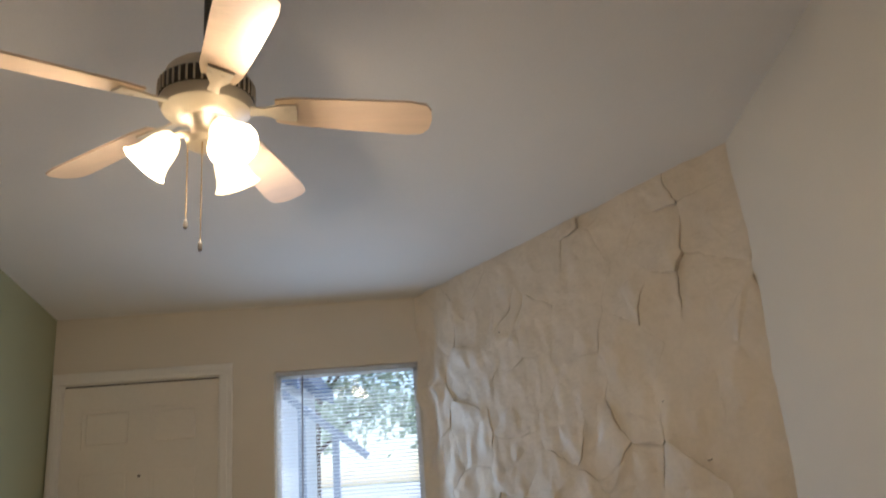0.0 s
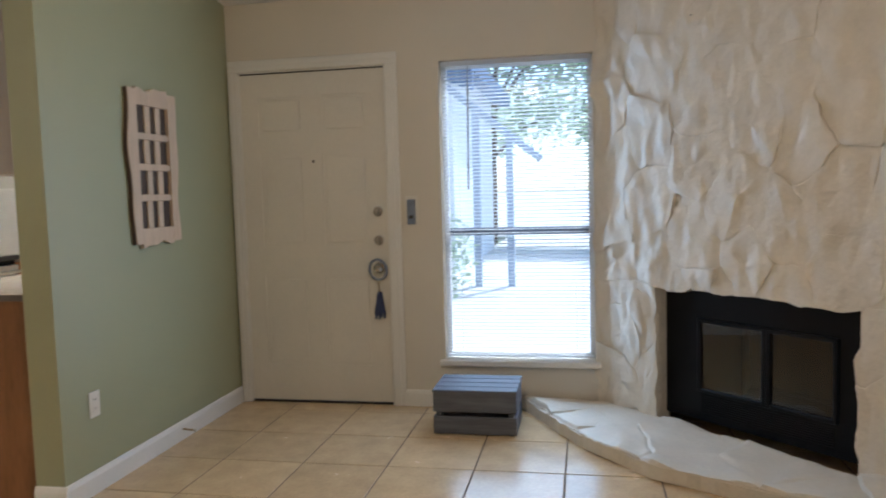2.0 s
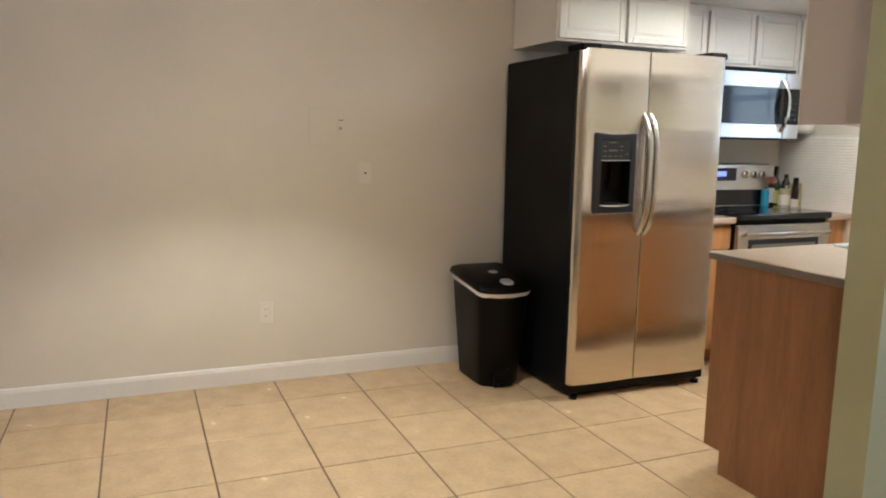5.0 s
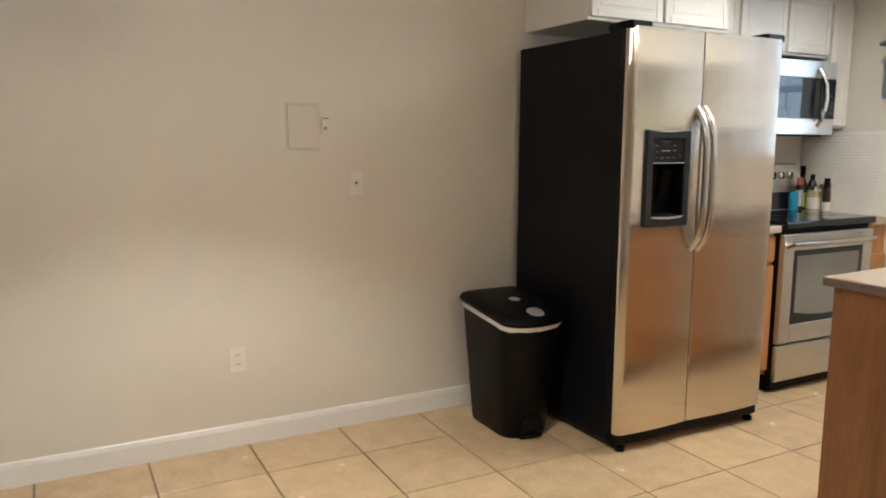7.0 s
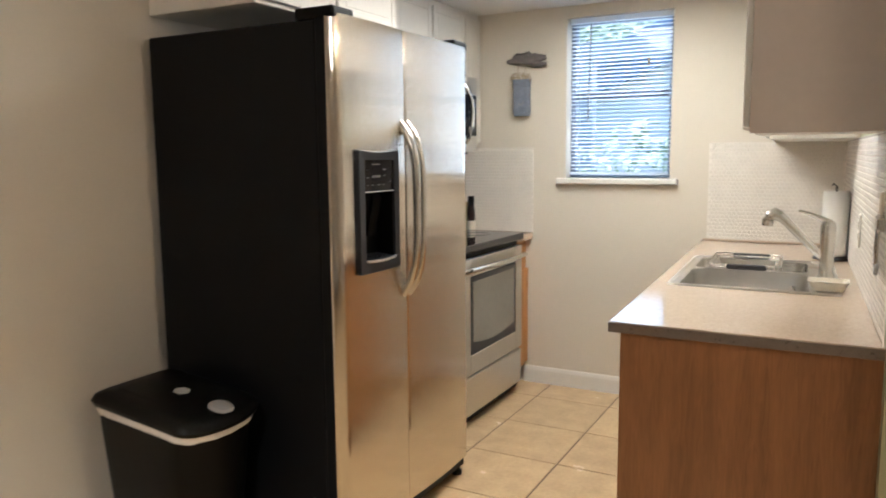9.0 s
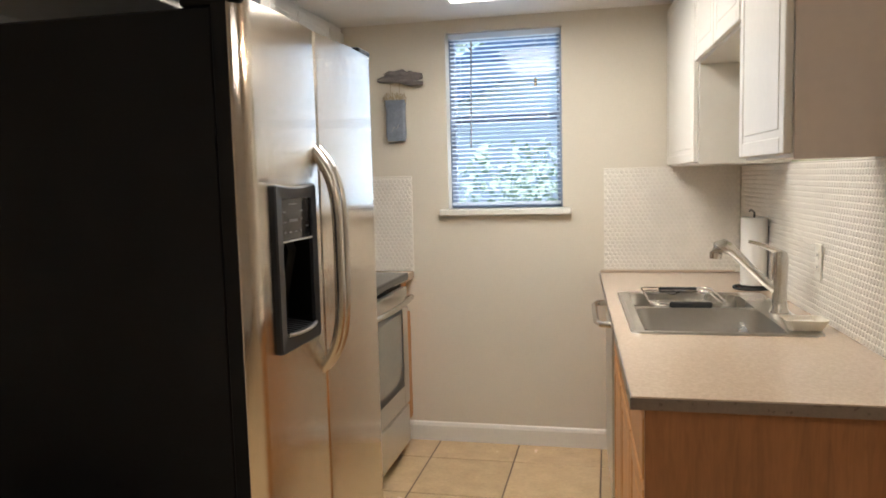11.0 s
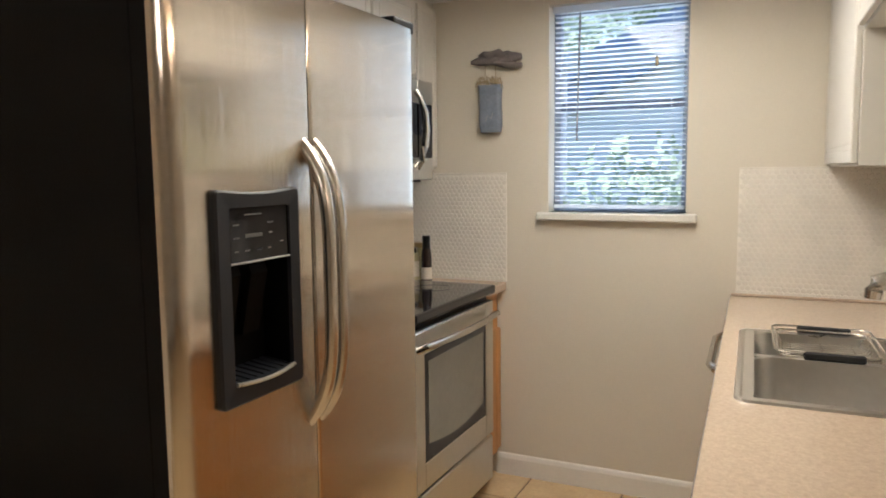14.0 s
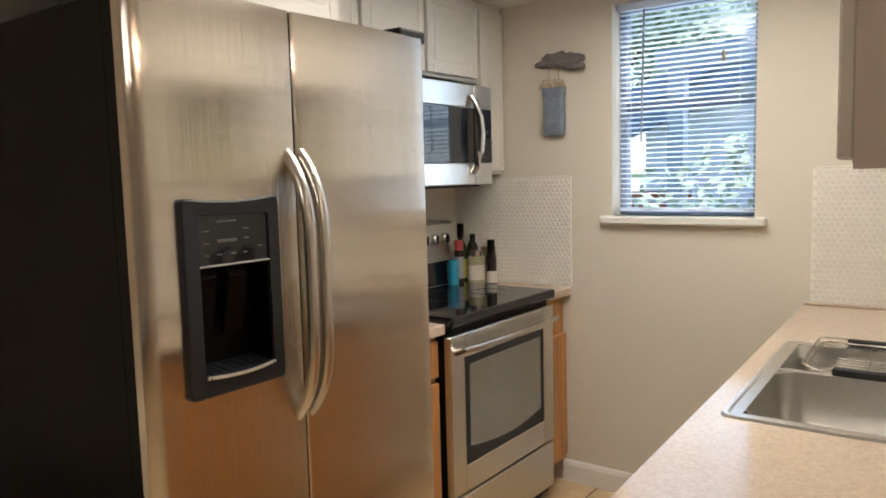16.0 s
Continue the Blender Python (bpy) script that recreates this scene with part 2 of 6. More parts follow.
M["rubber"] = material("dark_rubber", (0.02, 0.02, 0.02), 0.7, vary=0.1)


def translucent(mat, share, tint):
    """Thin plastic or leaf that lets daylight glow through."""
    n, l = mat.node_tree.nodes, mat.node_tree.links
    tr, mx = n.new("ShaderNodeBsdfTranslucent"), n.new("ShaderNodeMixShader")
    tr.inputs[0].default_value = (*tint, 1)
    mx.inputs[0].default_value = share
    l.new(n["Principled BSDF"].outputs[0], mx.inputs[1])
    l.new(tr.outputs[0], mx.inputs[2])
    l.new(mx.outputs[0], n["Material Output"].inputs[0])


translucent(M["slat"], 0.55, (0.84, 0.88, 0.93))
translucent(M["leaf"], 0.75, (0.60, 0.70, 0.52))

# ---------------------------------------------------------------- mesh helpers


def at_world(ob):
    v = Vector((0, 0, 0))
    while ob:
        v = v + ob.location
        ob = ob.parent
    return v


def part(name, bm, mat, parent=None, label="", smooth=False):
    """Links a bmesh, drawn in world places, as one mesh under its parent."""
    if parent:
        bmesh.ops.translate(bm, verts=bm.verts, vec=-at_world(parent))
    me = bpy.data.meshes.new(name)
    bm.to_mesh(me)
    bm.free()
    me.materials.append(M[mat])
    if smooth:
        me.polygons.foreach_set("use_smooth", [True] * len(me.polygons))
        me.set_sharp_from_angle(angle=radians(42))
    ob = new(name, me)
    ob.parent = parent
    if label:
        ob["label"] = label
    return ob


def thing(name, x, y, z, label, category, group="", kind=""):
    ob = new(name)
    ob.location = (x, y, z)
    ob.empty_display_size = 0.05
    return tagged(ob, label, category, group, kind)


def box(x0, x1, y0, y1, z0, z1, bev=0.0, bm=None, seg=1):
    bm = bm or bmesh.new()
    g = bmesh.ops.create_cube(bm, size=1.0)
    vs = g["verts"]
    bmesh.ops.scale(bm, verts=vs, vec=(abs(x1 - x0), abs(y1 - y0), abs(z1 - z0)))
    bmesh.ops.translate(bm, verts=vs, vec=((x0 + x1) / 2, (y0 + y1) / 2, (z0 + z1) / 2))
    if bev:
        es = list({e for v in vs for e in v.link_edges})
        bmesh.ops.bevel(bm, geom=es, offset=bev, segments=seg, profile=0.5, affect="EDGES")
    return bm


def prism(pts, axis, a, b, bm=None):
    """A polygon in the plane across axis, drawn out from a to b."""
    bm = bm or bmesh.new()

    def put(p, c):
        return {"x": (c, p[0], p[1]), "y": (p[0], c, p[1]), "z": (p[0], p[1], c)}[axis]
    lo = [bm.verts.new(put(p, a)) for p in pts]
    hi = [bm.verts.new(put(p, b)) for p in pts]
    bm.faces.new(lo)
    bm.faces.new(hi)
    for i in range(len(pts)):
        j = (i + 1) % len(pts)
        bm.faces.new((lo[i], lo[j], hi[j], hi[i]))
    bmesh.ops.recalc_face_normals(bm, faces=bm.faces)
    return bm


def lathe(profile, x, y, n=24, bm=None, axis="z", close=False):
    """Turns a profile of (radius, height) round an upright axis at x, y; axis x or y lays it down."""
    bm = bm or bmesh.new()
    rings = []
    for r, h in profile:
        ring = []
        for i in range(n):
            a = 2 * math.pi * i / n
            c, s = r * math.cos(a), r * math.sin(a)
            ring.append(bm.verts.new({"z": (x + c, y + s, h)}[axis]))
        rings.append(ring)
    for p, q in zip(rings, rings[1:]):
        for i in range(n):
            j = (i + 1) % n
            bm.faces.new((p[i], p[j], q[j], q[i]))
    if close:
        bm.faces.new(rings[0])
        bm.faces.new(rings[-1])
    bmesh.ops.recalc_face_normals(bm, faces=bm.faces)
    return bm


def tube(pts, r, n=8, bm=None, cap=True):
    """A round bar along a line of points; r may be a list."""
    bm = bm or bmesh.new()
    pts = [Vector(p) for p in pts]
    rings = []
    for i, p in enumerate(pts):
        d = (pts[min(i + 1, len(pts) - 1)] - pts[max(i - 1, 0)]).normalized()
        up = Vector((0, 0, 1)) if abs(d.z) < 0.95 else Vector((0, 1, 0))
        s = d.cross(up).normalized()
        u = s.cross(d)
        rad = r[i] if isinstance(r, (list, tuple)) else r
        rings.append([bm.verts.new(p + rad * (math.cos(2 * math.pi * k / n) * s + math.sin(2 * math.pi * k / n) * u)) for k in range(n)])
    for p, q in zip(rings, rings[1:]):
        for i in range(n):
            j = (i + 1) % n
            bm.faces.new((p[i], p[j], q[j], q[i]))
    if cap:
        bm.faces.new(rings[0])
        bm.faces.new(rings[-1])
    bmesh.ops.recalc_face_normals(bm, faces=bm.faces)
    return bm


def disc(centre, way, r, depth, n=20, bm=None, bev=0.0):
    """A round plate with its axis along way."""
    c, w = Vector(centre), Vector(way).normalized()
    if not bev:
        return tube([c, c + w * depth], r, n, bm)
    return tube([c, c + w * (depth - bev), c + w * depth], [r, r, r - bev], n, bm)


def turn(bm, m):
    bmesh.ops.transform(bm, matrix=m, verts=bm.verts)
    return bm


def clip(poly, nx, ny, c):
    """The part of a convex polygon on which nx*x + ny*y <= c."""
    out = []
    for i, p in enumerate(poly):
        q = poly[(i + 1) % len(poly)]
        dp, dq = nx * p[0] + ny * p[1] - c, nx * q[0] + ny * q[1] - c
        if dp <= 0:
            out.append(p)
        if dp * dq < 0:
            s = dp / (dp - dq)
            out.append((p[0] + s * (q[0] - p[0]), p[1] + s * (q[1] - p[1])))
    return out


def cells(region, seeds):
    """Splits a convex region into one cell for each seed."""
    done = []
    for i, s in enumerate(seeds):
        poly = list(region)
        for j, o in enumerate(seeds):
            if i != j and poly and abs(o[0] - s[0]) + abs(o[1] - s[1]) < 1.4:
                nx, ny = o[0] - s[0], o[1] - s[1]
                poly = clip(poly, nx, ny, (nx * (o[0] + s[0]) + ny * (o[1] + s[1])) / 2)
        if len(poly) > 2:
            done.append(poly)
    return done


def rim(poly, step):
    """Points along a polygon's outline, about step apart."""
    out = []
    for i, p in enumerate(poly):
        q = poly[(i + 1) % len(poly)]
        k = max(1, round(math.dist(p, q) / step))
        out += [(p[0] + (q[0] - p[0]) * j / k, p[1] + (q[1] - p[1]) * j / k) for j in range(k)]
    return out


def stone_mesh(poly, place, seed, proud, gap=0.0004, step=0.03, rough=0.012, base=-0.03):
    """A rough stone on a flat polygon, its rim drowned in thick paint; place(u, v, h) gives its world point."""
    rnd = random.Random(seed)
    cx, cy = sum(p[0] for p in poly) / len(poly), sum(p[1] for p in poly) / len(poly)
    size = max(math.dist(p, (cx, cy)) for p in poly)
    tu, tv = rnd.uniform(-0.07, 0.07), rnd.uniform(-0.07, 0.07)
    lift = rnd.uniform(0.1, 1.0) * proud
    soft = rnd.choice((0.025, 0.04, 0.06, 0.12))
    pts = rim(poly, step)
    bm = bmesh.new()
    rings = []
    for f in (None, 1.0, 0.975, 0.955, 0.93, 0.90, 0.865, 0.82, 0.77, 0.68, 0.57, 0.44, 0.30, 0.15):
        ring = []
        k = (f or 1.0) * (1 - gap / size)
        rise = min(1.0, max(0.0, 0.98 - (f or 1.0)) / soft)
        rise = rise * rise * (3 - 2 * rise)
        for x, y in pts:
            wx_ = x + 0.03 * noise.noise(Vector((x * 6, y * 6, 3))) + 0.012 * noise.noise(Vector((x * 22, y * 22, 5)))
            wy_ = y + 0.03 * noise.noise(Vector((x * 6, y * 6, 9))) + 0.012 * noise.noise(Vector((x * 22, y * 22, 7)))
            u, v = cx + (wx_ - cx) * k, cy + (wy_ - cy) * k
            g = Vector((u * 3.5, v * 2.2, 1.5))
            low = 0.003 + 0.007 * noise.noise(g) + 0.007 * noise.noise(g * 3.1) + 0.003 * noise.noise(g * 8)
            w = Vector((u * 5.0, v * 5.0, seed * 3.7))
            own = lift * (0.45 + 1.9 * noise.noise(Vector((u * 4.2, v * 3.4, seed * 1.9)))) + tu * (u - cx) + tv * (v - cy) + rough * (noise.noise(w) + 0.6 * noise.noise(w * 2.7) + 0.4 * noise.noise(w * 6.0))
            if base > -0.05:
                dust = min(1.0, max(0.0, 0.58 + 2.6 * noise.noise(Vector((x * 2.6, y * 2.6, 21.0)))))
                lump = 0.42 + 0.75 * max(0.0, 1 - u / 0.8)
                edge = {1.0: 1.0, 0.975: 0.45, 0.955: 0.15}.get(f, 0.0)
                h = 0.006 + low + 0.012 * lump * noise.noise(Vector((u * 12, v * 5, 2.0))) + 0.009 * lump * noise.noise(Vector((u * 22, v * 11, 6.0)))
                h += (1 - 0.9 * dust) * own - 0.002 * edge * (1 - dust)
            else:
                h = low + max(own, 0.12 * own) * rise
            ring.append(bm.verts.new(place(u, v, base if f is None else h)))
        rings.append(ring)
    g = Vector((cx * 3.5, cy * 2.2, 1.5))
    mid = bm.verts.new(sum((q.co for q in rings[-1]), Vector()) / len(rings[-1]))
    n = len(pts)
    for p, q in zip(rings, rings[1:]):
        for i in range(n):
            bm.faces.new((p[i], p[(i + 1) % n], q[(i + 1) % n], q[i]))
    for i in range(n):
        bm.faces.new((rings[-1][i], rings[-1][(i + 1) % n], mid))
    bmesh.ops.recalc_face_normals(bm, faces=bm.faces)
    return bm


def shared(name, me, parent, x, y, z, m=None):
    """One more object on a mesh that alike pieces share."""
    ob = new(name, me)
    ob.parent = parent
    ob.location = Vector((x, y, z)) - at_world(parent)
    return ob


def mesh_of(bm, name, mat, smooth=False):
    me = bpy.data.meshes.new(name)
    bm.to_mesh(me)
    bm.free()
    me.materials.append(M[mat])
    if smooth:
        me.polygons.foreach_set("use_smooth", [True] * len(me.polygons))
    return me


def holed_wall(xs, zs, holes, y0, y1):
    """One welded wall along x, cut at xs and zs, without the cells (i, j) in holes."""
    bm = bmesh.new()
    vert = {}

    def v(i, j, y):
        if (i, j, y) not in vert:
            vert[i, j, y] = bm.verts.new((xs[i], y, zs[j]))
        return vert[i, j, y]
    solid = {(i, j) for i in range(len(xs) - 1) for j in range(len(zs) - 1)} - set(holes)
    for i, j in solid:
        for y in (y0, y1):
            bm.faces.new((v(i, j, y), v(i + 1, j, y), v(i + 1, j + 1, y), v(i, j + 1, y)))
        for (di, dj), (a, b) in (((-1, 0), ((i, j), (i, j + 1))), ((1, 0), ((i + 1, j), (i + 1, j + 1))), ((0, -1), ((i, j), (i + 1, j))), ((0, 1), ((i, j + 1), (i + 1, j + 1)))):
            if (i + di, j + dj) not in solid:
                bm.faces.new((v(*a, y0), v(*b, y0), v(*b, y1), v(*a, y1)))
    bmesh.ops.recalc_face_normals(bm, faces=bm.faces)
    return bm


def structure(name, bm, mat, label, category):
    return tagged(part(name, bm, mat), label, category, kind="structure")


# ---------------------------------------------------------------- the plan
XW, XK, XG, XE = -5.785, -5.786, -3.305, 0.395   # dining wall, kitchen wall, green wall, east wall
YD, YK, YB, YH = 5.62, 6.14, -1.5, 3.86          # door wall, kitchen window wall, back wall, kitchen header
YEND, XGK = 3.98, -3.445                         # free end of the green wall, its kitchen face
ZK = 2.19                                        # kitchen ceiling
TH = 0.14


def vault(y):
    return 2.465 + 0.2 * (YD - y)


def lean(bm):
    """The sink side of the kitchen runs slightly out of square."""
    for v in bm.verts:
        v.co.x -= 0.042 * (v.co.y - 4.03)
    return bm


# floor slab with its grout; the tiles follow at the end of the file
floor = structure("floor", box(-6.0, 0.6, -1.7, 6.3, -0.2, -0.0035), "grout", "beige ceramic tile floor with brown grout joints", "floor")
b = prism([(YB - TH, 0), (YH, 0), (YH, vault(YH)), (YB - TH, vault(YB - TH))], "x", XW - TH, XW)
wall_west = structure("wall_west", b, "wall", "plain beige painted dining wall", "wall")
wall_kitchen_west = structure("wall_kitchen_west", box(XK - TH, XK, YH, YK, 0, ZK + 0.1), "wall", "beige painted kitchen wall behind the cooker", "wall")
# kitchen window wall
kx0, kx1, kz0, kz1 = -4.957, -4.374, 1.235, 2.125
b = holed_wall([XK - TH, kx0, kx1, XG - 0.001], [0, kz0, kz1, ZK + 0.1], [(1, 1)], YK, YK + TH)
wall_kitchen = structure("wall_kitchen", b, "wall", "beige painted kitchen wall with a window", "wall")
# door wall
dx0, dx1, dz1 = -3.24, -2.303, 2.055
wx0, wx1, wz0, wz1 = -1.98, -1.095, 0.29, 2.055
top = vault(YD) + 0.03
b = holed_wall([XG, dx0, dx1, wx0, wx1, XE + TH], [0, wz0, 2.055, top], [(1, 0), (1, 1), (3, 1)], YD, YD + TH)
wall_front = structure("wall_front", b, "wall", "beige painted entry wall with door and tall window", "wall")
# green wall between entry and kitchen
b = prism([(XGK, YEND), (XG, YEND), (XG, YK + TH), (XGK - 0.09, YK + TH)], "z", 0, 2.2)
for v in b.verts:
    if v.co.z > 1:
        v.co.z = vault(min(v.co.y, YD)) + 0.02
wall_green = structure("wall_green", b, "green", "sage green painted partition wall ending beside the kitchen", "wall")
b = prism([(YH, ZK), (YEND, ZK), (YEND, vault(YEND) + 0.02), (YH, vault(YH) + 0.02)], "x", XW, XGK - 0.002)
wall_header = structure("wall_header", b, "green", "sage green painted header above the kitchen opening", "wall")
b = prism([(YB - TH, 0), (YD + TH, 0), (YD + TH, vault(YD)), (YB - TH, vault(YB - TH))], "x", XE, XE + TH)
wall_east = structure("wall_east", b, "wall", "beige painted living room wall beside the fireplace", "wall")
wall_back = structure("wall_back", box(XW, XE, YB - TH, YB, 0, vault(YB)), "wall", "plain beige painted back wall", "wall")
b = prism([(YB - TH, vault(YB - TH)), (YD + TH, vault(YD + TH)), (YD + TH, vault(YD + TH) + 0.12), (YB - TH, vault(YB - TH) + 0.12)], "x", XW - TH, XE + TH)
ceiling = structure("ceiling", b, "ceiling", "white textured vaulted living room ceiling", "ceiling")
ceiling_kitchen = structure("ceiling_kitchen", box(XK - TH, XGK, YEND, YK + TH, ZK, ZK + 0.08), "ceiling", "flat white kitchen ceiling", "ceiling")


def skirting(name, x0, x1, y0, y1, face):
    """Baseboard, 10 cm high with a rounded top; face is the side that shows."""
    h, d = 0.1, 0.014
    prof = [(0, 0), (d, 0), (d, h - 0.022), (d - 0.005, h - 0.006), (0.004, h), (0, h)]
    if face in "+x-x" and face[1] == "x":
        s = 1 if face[0] == "+" else -1
        bm = prism([(x0 + s * p, z) for p, z in prof], "y", y0, y1)
    else:
        s = 1 if face[0] == "+" else -1
        bm = prism([(y0 + s * p, z) for p, z in prof], "x", x0, x1)
    return structure(name, bm, "trim", "white painted wooden baseboard", "baseboard")


skirting("baseboard_1", XW, XW, YB, 3.9, "+x")
skirting("baseboard_2", XG, XG, YEND, YD, "+x")
skirting("baseboard_3", XGK + 0.0, XG + 0.014, YEND, YEND, "-y")
skirting("baseboard_4", -2.248, -1.53, YD, YD, "-y")
skirting("baseboard_5", -5.2, -4.15, YK, YK, "-y")
skirting("baseboard_6", XE, XE, YB, 3.6, "-x")
skirting("baseboard_7", XW, XE, YB, YB, "+y")

# ---------------------------------------------------------------- front door
door = thing("door_1", (dx0 + dx1) / 2, YD, 0, "closed cream six-panel entry door with knob and deadbolts", "door", kind="structure")
x0, x1 = dx0 + 0.008, dx1 - 0.008
yf = YD + 0.012
# leaf: stiles and rails proud, six sunk panels with raised fields
leaf = bmesh.new()
cols = [(x0 + 0.115, x0 + 0.405), (x1 - 0.405, x1 - 0.115)]
rows = [(0.24, 0.80), (0.98, 1.55), (1.67, 1.90)]
box(x0, x1, yf + 0.006, yf + 0.04, 0.014, 2.040, bm=leaf)
for a, c in ((x0, cols[0][0]), (cols[0][1], cols[1][0]), (cols[1][1], x1)):
    box(a, c, yf, yf + 0.0062, 0.014, 2.040, bm=leaf)
for a, c in ((0.014, 0.24), (0.80, 0.98), (1.55, 1.67), (1.90, 2.040)):
    for u, v in cols:
        box(u, v, yf, yf + 0.0062, a, c, bm=leaf)
part("leaf", leaf, "door", door)
# dark strips fill the gaps round the leaf, standing in for their shade
part("gap_shade", box(x0, x1, yf + 0.006, yf + 0.03, 2.0415, 2.054), "rubber", door, "dark strip for the shade in the door gap")
part("gap_shade", box(x1 + 0.0015, dx1 - 0.001, yf + 0.006, yf + 0.03, 0.014, 2.054), "rubber", door, "dark strip for the shade in the door gap")
for u, v in cols:
    for a, c in rows:
        part("panel", box(u + 0.022, v - 0.022, yf + 0.001, yf + 0.0075, a + 0.022, c - 0.022, 0.005), "door", door)
for z in (0.25, 1.02, 1.85):
    part("hinge", box(x0 - 0.012, x0 + 0.006, yf - 0.008, yf + 0.004, z - 0.045, z + 0.045, 0.002), "trim", door)
hx = x1 - 0.062
for z, r in ((1.187, 0.030), (1.012, 0.030)):
    k = part("deadbolt", disc((hx, yf, z), (0, -1, 0), r, 0.012, 24, bev=0.004), "chrome", door, "round nickel deadbolt")
    part("thumb_turn", box(hx - 0.006, hx + 0.006, yf - 0.03, yf - 0.012, z - 0.016, z + 0.016, 0.003), "chrome", k)
kn = part("rosette", disc((hx, yf, 0.845), (0, -1, 0), 0.034, 0.008, 24, bev=0.003), "chrome", door)
b = tube([(hx, yf - 0.008, 0.845), (hx, yf - 0.035, 0.845), (hx, yf - 0.042, 0.845), (hx, yf - 0.056, 0.845), (hx, yf - 0.066, 0.845), (hx, yf - 0.068, 0.845)], [0.011, 0.011, 0.022, 0.027, 0.02, 0.008], 18)
part("knob", b, "chrome", kn, "", True)
part("peephole", disc(((x0 + x1) / 2, yf, 1.50), (0, -1, 0), 0.008, 0.006, 12), "fan_dark", door, "small dark peephole")
part("threshold", box(x0, x1, YD + 0.0, YD + 0.06, 0.0, 0.013, 0.002), "rubber", door, "dark threshold strip")
# door hanger with tassel
hang = thing("door_hanger", hx, yf - 0.06, 0.83, "grey ring hanger with navy tassel on the door knob", "ornament")
pts = [(hx + 0.052 * math.sin(a), yf - 0.05 - 0.012 * math.cos(a), 0.838 + 0.062 * math.cos(a)) for a in [2 * math.pi * i / 20 for i in range(21)]]
part("ring", tube(pts, 0.009, 6, cap=False), "blue_grey", hang, "", True)
part("cord", tube([(hx, yf - 0.04, 0.775), (hx, yf - 0.035, 0.69)], 0.004, 6), "twine", hang)
b = bmesh.new()
rr = random.Random(3)
for i in range(16):
    a = 2 * math.pi * i / 16
    e = 0.026 + rr.uniform(0, 0.012)
    tube([(hx + 0.008 * math.cos(a), yf - 0.03 + 0.008 * math.sin(a), 0.70), (hx + 0.016 * math.cos(a), yf - 0.028 + 0.014 * math.sin(a), 0.65), (hx + e * math.cos(a), yf - 0.026 + 0.018 * math.sin(a), 0.555 + rr.uniform(-0.02, 0.02))], 0.006, 5, b)
part("tassel", b, "tassel", hang)
# casing
cas = bmesh.new()
for a, c in ((dx0 - 0.058, dx0 + 0.006), (dx1 - 0.006, dx1 + 0.076)):
    box(a, c, YD - 0.016, YD - 0.001, 0, 2.055, 0.004, cas)
    box(a + 0.012, c - 0.03, YD - 0.021, YD - 0.015, 0, 2.055, 0.002, cas)
box(dx0 - 0.058, dx1 + 0.076, YD - 0.016, YD - 0.001, 2.0555, 2.125, 0.004, cas)
box(dx0 - 0.05, dx1 + 0.068, YD - 0.021, YD - 0.015, 2.085, 2.115, 0.002, cas)
structure("door_casing", cas, "trim", "white painted moulded door casing", "trim")
b = box(dx0 + 0.0, dx0 + 0.0075, YD + 0.002, YD + TH, 0, 2.05)
box(dx1 - 0.0075, dx1, YD + 0.002, YD + TH, 0, 2.05, bm=b)
box(dx0, dx1, YD + 0.002, YD + TH, 2.048, 2.055, bm=b)
structure("door_jamb", b, "trim", "white painted door jamb", "trim")

# keypad on the entry wall
kp = thing("wall_control", -2.162, YD, 1.18, "dark blue-grey remote in a white wall holder", "wall control")
part("backplate", box(-2.200, -2.124, YD - 0.006, YD - 0.001, 1.095, 1.275, 0.003), "plate", kp)
part("body", box(-2.187, -2.137, YD - 0.026, YD - 0.006, 1.105, 1.255, 0.005), "blue_grey", kp, "dark blue-grey handset")
part("button", box(-2.174, -2.150, YD - 0.029, YD - 0.026, 1.14, 1.16, 0.001), "slot", kp)


